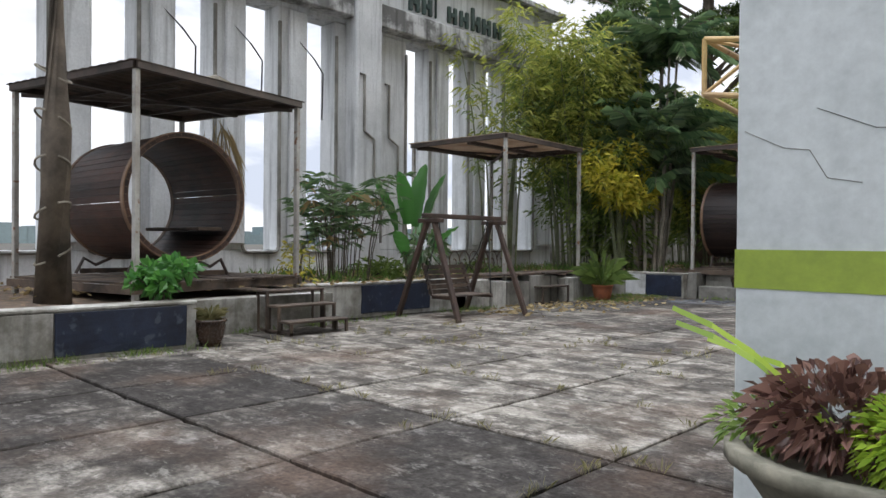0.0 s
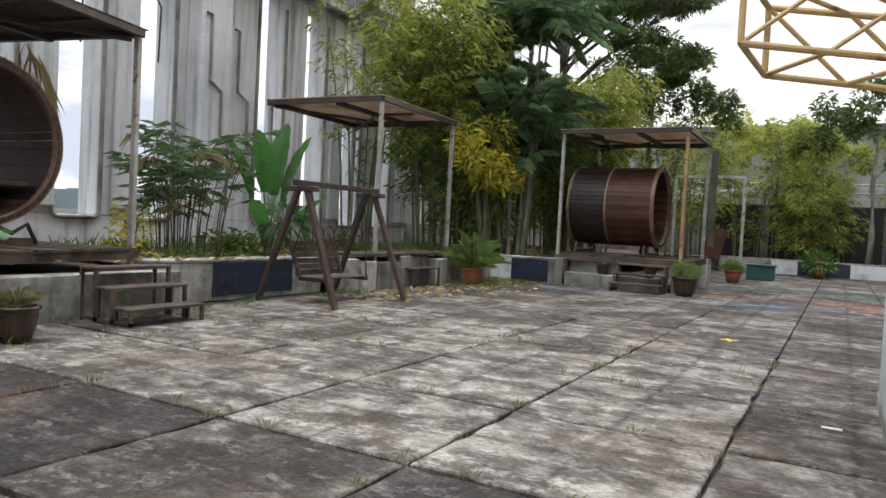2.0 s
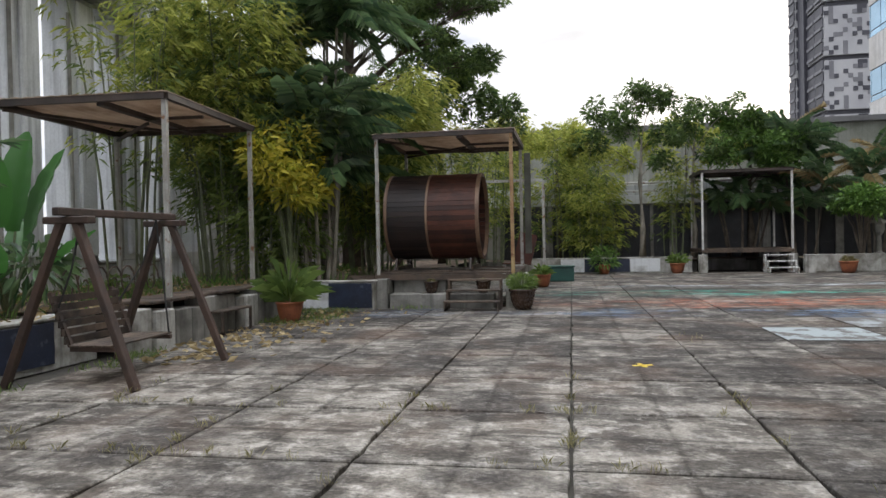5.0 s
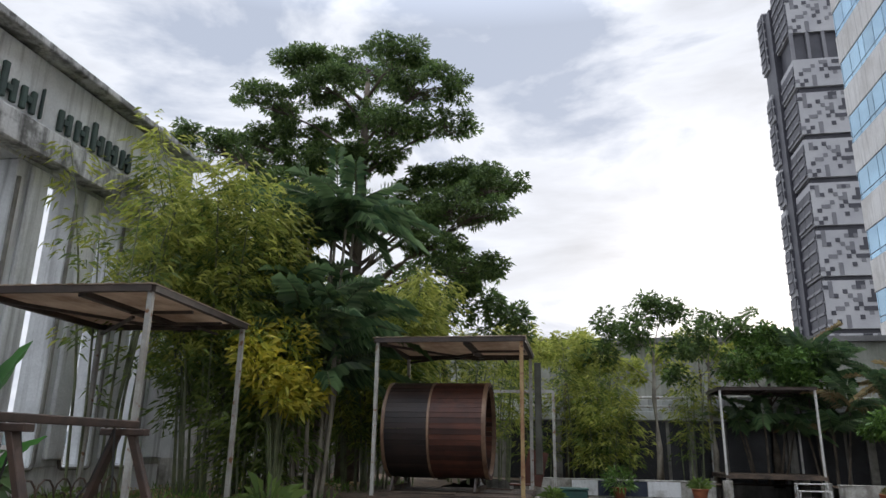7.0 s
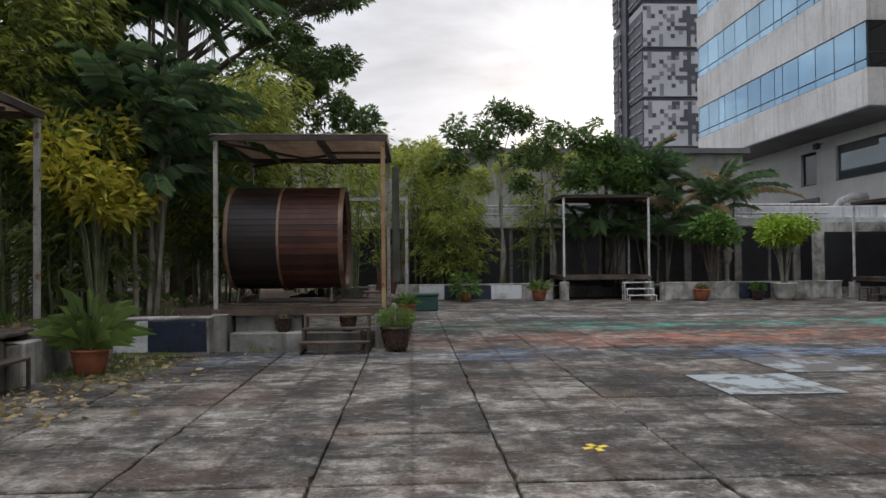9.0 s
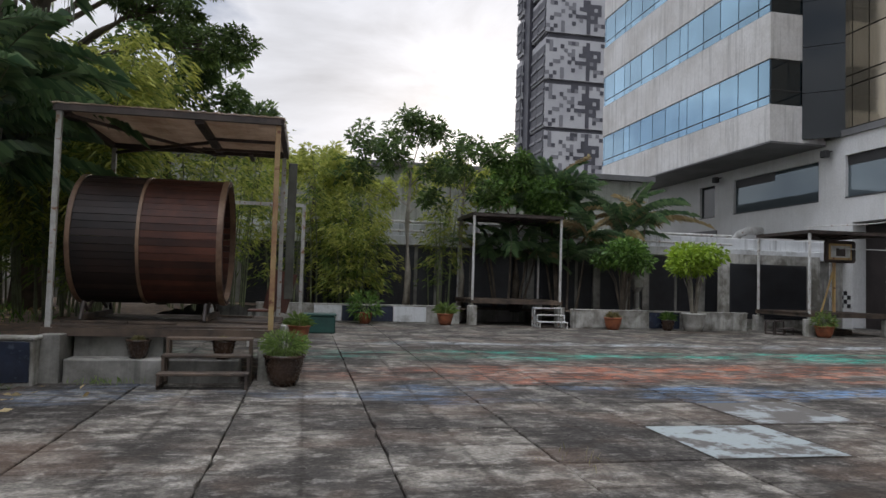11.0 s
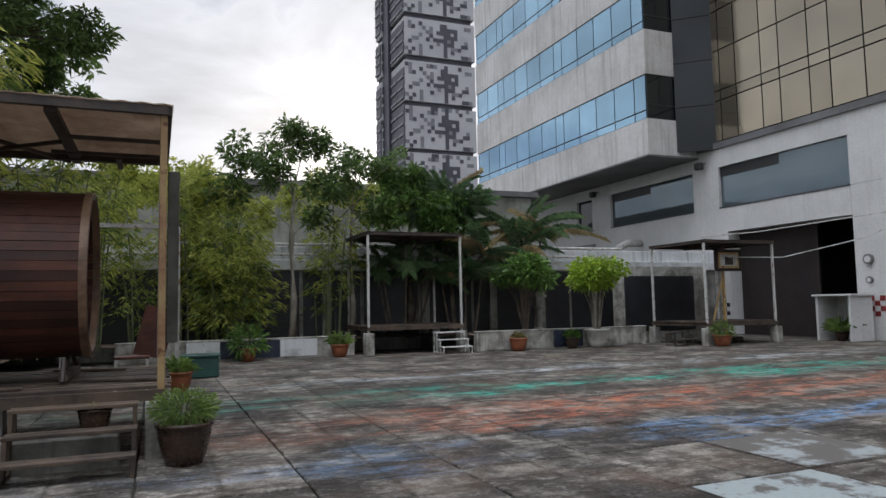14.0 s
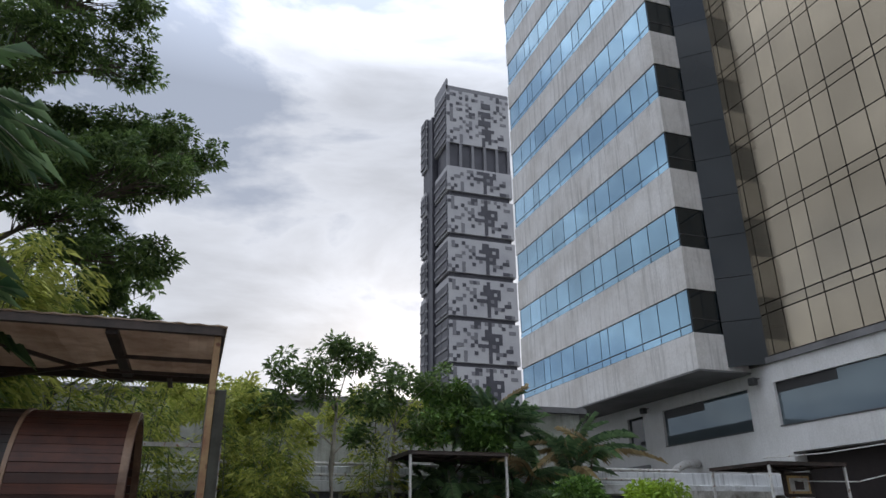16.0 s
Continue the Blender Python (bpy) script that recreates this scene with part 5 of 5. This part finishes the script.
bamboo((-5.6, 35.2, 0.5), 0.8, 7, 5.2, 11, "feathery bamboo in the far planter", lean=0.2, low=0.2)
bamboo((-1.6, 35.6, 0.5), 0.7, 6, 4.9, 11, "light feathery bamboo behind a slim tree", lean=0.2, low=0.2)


def frond(L, arch, n, leaf, w, hang=0.5):
    """One feather palm frond along +x: spine points and its leaflets."""
    sp = [Vector((L * u, 0, arch * (u - 1.9 * u * u))) for u in np.linspace(0, 1, 8)]
    cs, ds = [], []
    for u in np.linspace(0.18, 1, n):
        p = Vector((L * u, 0, arch * (u - 1.9 * u * u)))
        for s in (-1, 1):
            cs.append(p)
            ds.append((0.45 + 0.5 * u, s * (1.05 - 0.5 * u), -hang * 0.5))
    return sp, cs, ds


def palm(at, trunks, fronds, L, label, mat="palmleaf", trunk_mat="palebark", leaf=0.36, dry=0.0, group="feather palms", spread=0.5, hlo=2.5, hhi=5.0, blade=0.026):
    t = thing("palm", label, "palm", group, at)
    rb = bmesh.new()
    out = {mat: ([], []), "dryleaf": ([], [])}
    for k in range(trunks):
        a = random.uniform(0, 6.28)
        r = spread * math.sqrt(random.random())
        h = random.uniform(hlo, hhi)
        base = Vector((math.cos(a) * r, math.sin(a) * r, 0))
        top = base + Vector((math.cos(a) * r * 0.9, math.sin(a) * r * 0.9, h))
        tb = bmesh.new()
        tube([base, base.lerp(top, 0.5) + Vector((0.03, 0.02, 0)), top], [0.055, 0.045, 0.035], 7, tb)
        part("trunk", tb, trunk_mat, t)
        for f in range(fronds):
            az = f * 6.28 / fronds + random.uniform(-0.3, 0.3)
            el = random.uniform(0.2, 1.35)
            sp, cs, ds = frond(L * random.uniform(0.75, 1.1), L * 0.5, 20, leaf, 0.04)
            m = Matrix.Translation(top) @ Matrix.Rotation(az, 4, "Z") @ Matrix.Rotation(-el, 4, "Y")
            tube([m @ p for p in sp], [0.014] * 7 + [0.004], 4, rb)
            which = "dryleaf" if random.random() < dry else mat
            out[which][0].extend([m @ c for c in cs])
            out[which][1].extend([m.to_3x3() @ Vector(d) for d in ds])
    tagged(part("frond_rib", rb, "cane", t), kind="stuff")
    for mm, (cs, ds) in out.items():
        if cs:
            tagged(part("foliage", leaves(cs, ds, leaf, blade, 0.6, 0.2), mm, t), kind="stuff")
    return t


palm((-10.6, 20.2, 0.55), 14, 8, 1.7, "clump of dark green feather palms with slim pale trunks", spread=0.65, hlo=2.2, hhi=6.6, leaf=0.5, blade=0.045)
palm((-9.95, 19.3, 0.55), 5, 6, 1.15, "dark feather palms leaning over the planter", spread=0.5, hlo=2.4, hhi=4.6, leaf=0.45, blade=0.042)
palm((5.9, 35.3, 0.55), 7, 9, 1.9, "broad feather palm with some dry fronds", spread=0.6, hlo=1.8, hhi=5.4, dry=0.12, leaf=0.55, trunk_mat="bark")
palm((3.4, 35.6, 0.55), 5, 4, 1.3, "dark feather palm behind a white shelter", spread=0.7, hlo=0.9, hhi=2.6, leaf=0.5, trunk_mat="bark")
palm((8.6, 35.2, 0.55), 4, 7, 2.2, "feather palm with drooping yellowing fronds", spread=0.4, hlo=2.6, hhi=4.2, dry=0.3, leaf=0.5, trunk_mat="bark")


def fan_palm(at, n, height, label):
    """Lady palm: many thin canes with spread fans of blades."""
    t = thing("lady_palm", label, "palm", "lady palms", at)
    bm, tips = stems(0.75, (0, 0, 0), n, height, 0.013, 0.22)
    cs, ds, dc, dd = [], [], [], []
    for pts in tips:
        for k in range(7):
            u = random.uniform(0.35, 1)
            i = min(3, int(u * 4))
            p = pts[i].lerp(pts[i + 1], min(1, u * 4 - i))
            a = random.uniform(0, 6.28)
            tilt = random.uniform(-0.15, 0.6)
            tip = p + Vector((math.cos(a) * 0.26, math.sin(a) * 0.26, 0.05 + 0.2 * tilt))
            tube([p, tip], 0.005, 4, bm)
            dry = random.random() < 0.04
            for j in range(8):
                b = a + (j - 3.5) * 0.4
                (dc if dry else cs).append(tip)
                (dd if dry else ds).append((math.cos(b), math.sin(b), tilt - 0.09 * abs(j - 3.5)))
    tagged(part("cane", bm, "bark", t), kind="stuff")
    tagged(part("foliage", leaves(cs, ds, 0.31, 0.032, 0.2, 0.3), "palmleaf", t), kind="stuff")
    tagged(part("dry_foliage", leaves(dc, dd, 0.33, 0.032, 0.7, 0.3), "dryleaf", t), kind="stuff")


fan_palm((-12.2, 9.6, 0.55), 19, 2.25, "bushy dark green lady palm in a planter")
fan_palm((-12.9, 10.2, 0.55), 11, 2.3, "bushy dark green lady palm in a planter")


def paddle(L, w, curl, bend, m):
    """One broad paddle leaf along +x with a folded, gently waved blade."""
    bm = bmesh.new()
    n = 12
    rows = []
    for i in range(n + 1):
        u = i / n
        ww = w * (math.sin(math.pi * min(1, u * 0.93 + 0.06)) ** 0.55)
        c = Vector((L * u, 0, -bend * u * u))
        rows.append([bm.verts.new(m @ (c + Vector((0, s * ww, abs(s) * ww * curl + 0.015 * math.sin(i * 2.3 + s))))) for s in (-1, -0.5, 0, 0.5, 1)])
    for r0, r1 in zip(rows, rows[1:]):
        for k in range(4):
            bm.faces.new((r0[k], r1[k], r1[k + 1], r0[k + 1]))
    return bm


bn = thing("traveller_palm", "bird-of-paradise plant with broad upright green leaves", "plant", at=(-11.75, 11.3, 0.55))
for k, (az, el, h, L, w) in enumerate(((95, 82, 1.25, 1.5, 0.25), (62, 74, 1.15, 1.45, 0.27), (250, 70, 1.2, 1.25, 0.24), (285, 80, 1.3, 1.2, 0.22), (120, 56, 0.95, 0.85, 0.18), (20, 50, 0.9, 0.8, 0.18), (300, 48, 0.8, 0.8, 0.17))):
    m = Matrix.Rotation(radians(az), 4, "Z") @ Matrix.Rotation(-radians(el), 4, "Y")
    foot = m @ Vector((h, 0, 0))
    part("stalk", tube([(0, 0, 0), foot * 0.55 + Vector((0, 0, 0.06)), foot], [0.035, 0.022, 0.016], 6), "cane", bn)
    part("leaf", paddle(L, w, 0.45, 0.12, Matrix.Translation(foot) @ m), "bananaleaf", bn, smooth=True)
c, d = ball(150, 0.45, (0.3, 0.1, 0.75), 0.7, 0.2)
part("small_leaves", leaves(c, d, 0.26, 0.09, 0.35), "palmleaf", bn)


def shrub(at, size, n, label, mat, length, width, flat=0.8, stem="bark", trunk=0.0, clumps=9, name="shrub"):
    t = thing(name, label, "shrub", "", at)
    cl = []
    bm = bmesh.new()
    for k in range(clumps):
        a = random.uniform(0, 6.28)
        r = size * math.sqrt(random.random()) * 0.75
        c = (math.cos(a) * r, math.sin(a) * r, trunk + size * flat * random.uniform(0.3, 1.3))
        cl.append((c, size * random.uniform(0.3, 0.5)))
        tube([(math.cos(a) * 0.06, math.sin(a) * 0.06, 0), (c[0] * 0.4, c[1] * 0.4, c[2] * 0.6), c], [0.03, 0.022, 0.01], 5, bm)
    tagged(part("stem", bm, stem, t), kind="stuff")
    part("leaves", crown(cl, n / (clumps * (size * 0.4) ** 2), length, width, 0.25, 0.2, 0.75), mat, t)
    return t


shrub((-9.5, 4.5, 0.5), 0.42, 460, "bright green leafy shrub on the planter edge", "bananaleaf", 0.16, 0.1, 1.5, trunk=0.12)
shrub((-10.5, 18.4, 0.55), 1.2, 3000, "yellow-green shrub among the bamboo", "yellowleaf", 0.24, 0.08, 1.3, stem="cane", trunk=1.7, clumps=22)
shrub((-11.4, 8.0, 0.5), 0.5, 220, "sparse yellow-green bush beside a shelter post", "yellowleaf", 0.13, 0.04, 1.4)
shrub((9.6, 31.7, 0.35), 1.2, 2600, "flat-topped lime green shrub with pale stems in a pot", "limeleaf", 0.2, 0.09, 0.42, "palebark", 1.9, 14, "potted_shrub")
part("pot", lathe([(0.26, 0), (0.36, 0.2), (0.42, 0.6), (0.46, 0.62), (0.46, 0.68), (0.38, 0.68), (0.36, 0.6), (0.01, 0.6)], 20), "whitepot", thing("plant_pot", "large white ceramic pot before a planter", "pot", at=(9.6, 31.7, 0)), smooth=True)
shrub((7.3, 32.9, 0.55), 1.25, 2800, "rounded bright green shrub in the far planter", "shrubleaf", 0.2, 0.09, 0.5, "bark", 1.7, 14)
shrub((-11.9, 13.9, 0.6), 0.4, 200, "low weedy shrub behind rusty scrolls", "weed", 0.15, 0.05, 0.7)
shrub((-12.2, 10.4, 0.55), 0.7, 420, "low green ground plants in a planter", "weed", 0.2, 0.05, 0.35)


def tree(at, trunk, height, clumps, per, length, width, label, mat="treeleaf", bark="bark", group="", flat=0.85, limb_z=0.4):
    """A tapered trunk, limbs to each clump with side twigs, and a gappy crown of leaf clumps."""
    t = thing("tree", label, "tree", group, at)
    bm = tube([(0, 0, -0.1), (0.04, 0.03, height * 0.25), (-0.05, 0.05, height * 0.6), (0.05, 0, height)], [trunk * 1.35, trunk, trunk * 0.75, trunk * 0.3], 10)
    part("trunk", bm, bark, t, smooth=True)
    lb = bmesh.new()
    cl = []
    for (x, y, z, r) in clumps:
        f = Vector((0, 0, min(height * 0.95, max(height * limb_z, z - (abs(x) + abs(y)) * 0.55))))
        c = Vector((x, y, z))
        mid = f.lerp(c, 0.5) + Vector((0, 0, 0.25))
        tube([f, mid, c], [trunk * 0.24, trunk * 0.13, trunk * 0.04], 6, lb)
        for k in range(27 if flat < 0.6 else 14):
            a = random.uniform(0, 6.28)
            q = c + Vector((math.cos(a) * r * random.uniform(0.35, 0.95), math.sin(a) * r * random.uniform(0.35, 0.95), random.uniform(-0.2, 0.25) * r * (1 if flat < 0.6 else 2.6)))
            tube([mid.lerp(c, random.uniform(0.3, 0.9)), q], [trunk * 0.05, trunk * 0.015], 4, lb)
            cl.append((tuple(q), r * (random.uniform(0.16, 0.34) if flat < 0.6 else random.uniform(0.2, 0.4))))
    tagged(part("limb", lb, bark, t), kind="stuff")
    part("crown", crown(cl, per, length, width, 0.2, 0.1, flat), mat, t)
    return t


# the great tree behind the screen wall
big = [(-0.3, 16.5, 1.6), (-2.2, 15.6, 1.3), (1.6, 15.5, 1.5), (-1.2, 14.4, 1.3), (2.9, 14.3, 1.4), (-4.1, 14.2, 1.3), (-5.2, 13.3, 1.3), (-2.8, 13.3, 1.4), (0.2, 13.7, 1.5), (1.7, 12.7, 1.4), (-6.0, 12.4, 1.1),
       (-4.2, 12.1, 1.4), (4.4, 11.3, 1.5), (5.5, 10.4, 1.1), (3.0, 11.2, 1.4), (0.6, 11.7, 1.3), (-1.4, 12.0, 1.3), (1.9, 10.2, 1.4), (3.8, 9.7, 1.4), (5.1, 9.2, 0.9), (0.5, 10.0, 1.3), (2.4, 9.0, 1.2), (-2.6, 10.4, 1.4),
       (-4.8, 10.8, 1.1), (4.4, 7.4, 1.2), (3.2, 8.1, 1.0), (-0.8, 9.0, 1.2), (3.6, 13.4, 0.9)]
big = [(x * 0.94 - 0.1, random.uniform(-1.5, 1.5), z - 0.2, r * 1.1) for x, z, r in big]
tree((-11.7, 27, 0.4), 0.34, 14.8, big, 1150, 0.16, 0.055, "great broad-leaved tree with layered dark green crown", flat=0.4, limb_z=0.42)
# trees of the far planter
tree((-0.9, 34.8, 0.5), 0.13, 5.5, [(-0.3, 0, 6.9, 1.0), (0.6, 0.2, 7.1, 0.8), (-1.6, 0, 6.4, 0.9), (1.0, -0.3, 5.5, 0.7), (-2.3, 0.3, 5.4, 0.8), (-0.6, -0.3, 5.6, 0.7), (0.9, 0, 4.2, 0.6)], 800, 0.24, 0.082, "slim forked tree with pale bark in the far planter", bark="palebark", limb_z=0.2)
tree((1.4, 35.4, 0.5), 0.12, 5.0, [(0.3, 0, 6.5, 0.9), (1.6, 0, 6.6, 0.8), (-0.5, 0.2, 5.6, 0.8), (2.4, 0, 5.9, 0.8), (0.8, -0.4, 4.9, 0.8)], 800, 0.24, 0.082, "slim tree with pale bark by a white shelter", bark="palebark", limb_z=0.25)
tree((3.9, 36.0, 0.5), 0.16, 4.6, [(0, -0.9, 4.9, 1.1), (-1.3, -0.8, 4.6, 0.9), (1.2, -0.9, 4.6, 1.0), (0.3, -0.6, 5.6, 1.0), (-0.7, -0.5, 5.8, 0.8), (0.9, -1.0, 4.2, 0.8)], 800, 0.24, 0.082, "leafy bright green tree behind a white shelter", "shrubleaf", limb_z=0.3)
tree((-9.3, 31.5, 0.5), 0.16, 7.5, [(0.0, 0, 8.2, 1.3), (1.5, 0, 7.4, 1.2), (-1.6, 0, 7.8, 1.3), (2.4, 0.3, 6.2, 1.1), (0.3, -0.6, 6.5, 1.3), (-2.4, 0, 6.2, 1.3)], 800, 0.24, 0.082, "bushy dark tree behind the bamboo", limb_z=0.3)
tree((-4.6, 36.0, 0.5), 0.12, 5.0, [(0, 0, 5.7, 1.0), (1.2, 0, 5.0, 0.9), (-1.2, 0.2, 5.4, 0.9), (-2.2, 0, 6.2, 0.9)], 800, 0.24, 0.082, "feathery light green tree in the far planter", "bamboo", limb_z=0.3)
tree((-4.2, 39.5, 0.0), 0.12, 5.5, [(0, 0, 6.6, 1.1), (1.6, 0, 6.2, 1.0), (-1.6, 0.2, 6.4, 1.0), (2.8, 0, 5.4, 0.9), (-2.9, 0, 5.6, 1.0), (0.5, -0.5, 5.2, 1.0)], 800, 0.24, 0.075, "light feathery tree behind the louvred building", "bamboo", limb_z=0.3)
tree((1.8, 40.0, 0.0), 0.12, 5.5, [(0, 0, 6.8, 1.0), (1.5, 0, 6.3, 1.0), (-1.4, 0.2, 6.0, 1.0), (2.8, 0, 5.6, 1.0), (4.2, 0, 6.0, 1.0)], 800, 0.24, 0.075, "light feathery tree behind the louvred building", "bamboo", limb_z=0.3)
tree((-18.5, 24.5, 0.0), 0.2, 8, [(0, 0, 8.2, 1.6), (1.8, 0, 7.2, 1.5), (-1.5, 0, 7.2, 1.5), (2.6, 1.5, 5.8, 1.5), (0, 1, 6, 1.6)], 800, 0.24, 0.082, "leafy dark tree beyond the wall", limb_z=0.3)
# trunk wound with vines by the first shelter
tree((-10.55, 3.45, 0.5), 0.19, 9.5, [(0, 0, 10.3, 1.5), (1.4, 0.4, 9.6, 1.3), (-1.5, -0.5, 9.8, 1.4), (0.3, -1.5, 9.4, 1.3)], 180, 0.24, 0.09, "rough brown trunk wound with thin vines", limb_z=0.7)
for k in range(5):
    z = 1.2 + k * 0.62
    ring = [Vector((-10.55 + 0.22 * math.cos(a), 3.45 + 0.22 * math.sin(a), z + 0.12 * math.sin(a + k))) for a in np.linspace(0, 5.6, 14)]
    tagged(finish("vine", tube(ring, 0.016, 5), "palebark"), "thin vine wound round a trunk", "vine", "trunk vines")

# rusty scrolls behind the swing
for k in range(7):
    sc = []
    for i in range(16):
        a = i * 0.55
        r = 0.3 - 0.016 * i
        sc.append(Vector((-11.15, 11.75 + k * 0.34 + math.cos(a) * r * 0.7, 0.98 + math.sin(a) * r)))
    tagged(finish("metal_scroll", tube(sc, 0.014, 5), "oldwood"), "rusty wrought iron scroll leaning in the planter", "ornament", "wrought iron scrolls")

# ---- litter, weeds and grass ----
def tufts(name, spots, per, h, mat, label):
    cs, ds = [], []
    for (x, y, z, s) in spots:
        for k in range(per):
            cs.append((x + random.gauss(0, s), y + random.gauss(0, s), z))
            ds.append((random.gauss(0, 0.35), random.gauss(0, 0.35), 1))
    tagged(finish(name, leaves(cs, ds, h, h * 0.07, 0.2, 0.7), mat), label, "grass", kind="stuff")


GX, GY, G = -4.005, 5.92, 1.52
spots = []
for k in range(110):
    if random.random() < 0.5:
        spots.append((random.uniform(-9, -2), GY + G * random.randint(-1, 2), 0, 0.03))
    else:
        spots.append((GX + G * random.randint(-3, 1), random.uniform(3, 10), 0, 0.03))
spots += [(-2.45, 13.65, 0, 0.16), (-2.2, 13.6, 0, 0.12), (-4.0, 10.5, 0, 0.06), (-1.95, 7.1, 0, 0.13)]
tufts("joint_grass", spots, 16, 0.075, "grass", "dry grass tufts growing in the slab joints")
spots = [(random.uniform(-10.0, -8.7), random.uniform(15.2, 18.0), 0, 0.15) for k in range(50)] + [(-9.95 + random.uniform(-0.1, 0.25), random.uniform(4.8, 12), 0, 0.08) for k in range(34)] + [(-8.85 + random.uniform(0, 0.3), random.uniform(1.5, 4.6), 0, 0.1) for k in range(14)]
spots += [(-7.6 + random.gauss(0, 0.2), 18.3, 0, 0.12) for k in range(6)]
tufts("kerb_weeds", spots, 30, 0.1, "weed", "green weeds along the foot of the planters")
spots = [(random.uniform(-14.8, -11.2), random.uniform(7.8, 18), 0.55, 0.2) for k in range(80)] + [(random.uniform(-14.5, -9.6), random.uniform(18.3, 27), 0.55, 0.2) for k in range(60)]
tufts("bed_plants", spots, 22, 0.28, "shrubleaf", "low green plants in the planter soil")
cs = [(random.uniform(-15, -10.4), random.uniform(0, 26), 0.66) for k in range(1800)] + [(-9.2 + random.gauss(0, 0.5), random.uniform(11, 18), 0.012) for k in range(420)]
ds = [(random.gauss(0, 1), random.gauss(0, 1), 0.15) for _ in cs]
tagged(finish("leaf_litter", leaves(cs, ds, 0.13, 0.06, 0.05), "dryleaf"), "dry brown fallen leaves on soil and floor", "leaf litter", kind="stuff")
lf = bmesh.new()
for k in range(4):
    a = k * 1.5 + 0.4
    box(0, 0.12, -0.03, 0.03, 0.003, 0.006, 0, lf, Matrix.Translation((-3.17, 11.35, 0)) @ Matrix.Rotation(a, 4, "Z"))
tagged(finish("yellow_mark", lf, "yellow"), "small yellow paint mark on the yard floor", "mark")
bp = box(0, 0.14, 0, 0.045, 0.003, 0.012, 0, None, Matrix.Translation((-1.95, 7.0, 0)))
tagged(finish("litter_scrap", bp, "whitepot"), "small white scrap lying on a slab", "litter")

# ---- yard slabs ----
fl = thing("floor", "old stained concrete slab yard with worn paint bands", "floor", kind="structure")
g = 0.014


def slab_mesh(w, h, g, e, seed):
    """One cast slab with a slightly chipped, uneven rim."""
    rg = random.Random(seed)
    n = 9
    rim = []
    for (x0, y0), (x1, y1), (nx, ny) in (((g, e), (w - g, e), (0, 1)), ((w - g, e), (w - g, h - e), (-1, 0)), ((w - g, h - e), (g, h - e), (0, -1)), ((g, h - e), (g, e), (1, 0))):
        for k in range(n):
            u = (k + rg.uniform(-0.3, 0.3) if k else 0) / n
            d = 0 if not k else abs(rg.gauss(0, 0.006)) + (0.022 if rg.random() < 0.08 else 0)
            rim.append((x0 + (x1 - x0) * u + nx * d, y0 + (y1 - y0) * u + ny * d))
    bm = bmesh.new()
    cx, cy = w / 2, h / 2
    lo = [bm.verts.new((x, y, -0.12)) for x, y in rim]
    mid = [bm.verts.new((x, y, -0.01)) for x, y in rim]
    top = [bm.verts.new((cx + (x - cx) * 0.986, cy + (y - cy) * 0.986, 0.0)) for x, y in rim]
    m = len(rim)
    for k in range(m):
        q = (k + 1) % m
        bm.faces.new((lo[k], lo[q], mid[q], mid[k]))
        bm.faces.new((mid[k], mid[q], top[q], top[k]))
    bm.faces.new(top)
    me = bpy.data.meshes.new("slab")
    bm.to_mesh(me)
    bm.free()
    me.materials.append(M["slab"])
    return me


one = [slab_mesh(G, G, 0.01, 0.02, k) for k in range(5)]
tight = [slab_mesh(G, G, 0.005, 0.009, 10 + k) for k in range(5)]
rest = bmesh.new()
for i in range(-6, 16):
    for j in range(-7, 20):
        x, y = GX + G * i, GY + G * j
        if x < -10.6 and y > 4.6 or x < -9.6 and y > 15.5 or y > 34:
            continue
        if -4 <= i <= 3 and -3 <= j <= 13:
            s = new("slab", (one if j < 3 else tight)[(i * 3 + j * 2) % 5])
            s.parent = fl
            if (i, j) in ((2, 5), (3, 6)):
                s.location = (x, y, 0)
            else:
                s.location = (x, y, random.uniform(-0.004, 0.003))
                s.rotation_euler = (random.gauss(0, 0.0012), random.gauss(0, 0.0012), 0)
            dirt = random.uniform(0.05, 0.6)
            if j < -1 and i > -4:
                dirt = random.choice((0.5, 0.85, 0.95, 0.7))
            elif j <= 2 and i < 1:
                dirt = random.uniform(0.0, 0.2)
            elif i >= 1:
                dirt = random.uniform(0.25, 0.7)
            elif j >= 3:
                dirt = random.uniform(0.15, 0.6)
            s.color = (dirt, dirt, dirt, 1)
        else:
            box(x + g * 0.6, x + G - g * 0.6, y + g * 0.6, y + G - g * 0.6, -0.12, 0.0, 0, rest)
rs = tagged(part("slabs", rest, "slab", fl), kind="stuff")
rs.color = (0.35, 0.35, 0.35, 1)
structure("floor_paint_patch_b", box(0.6, 2.03, 15.1, 16.5, 0.001, 0.0045), "thinpaint", "very worn pale paint patch on the yard floor")
structure("floor_paint_patch", box(-0.93, 0.52, 13.56, 15.0, 0.001, 0.0045), "palepaint", "worn pale paint patch on the yard floor")
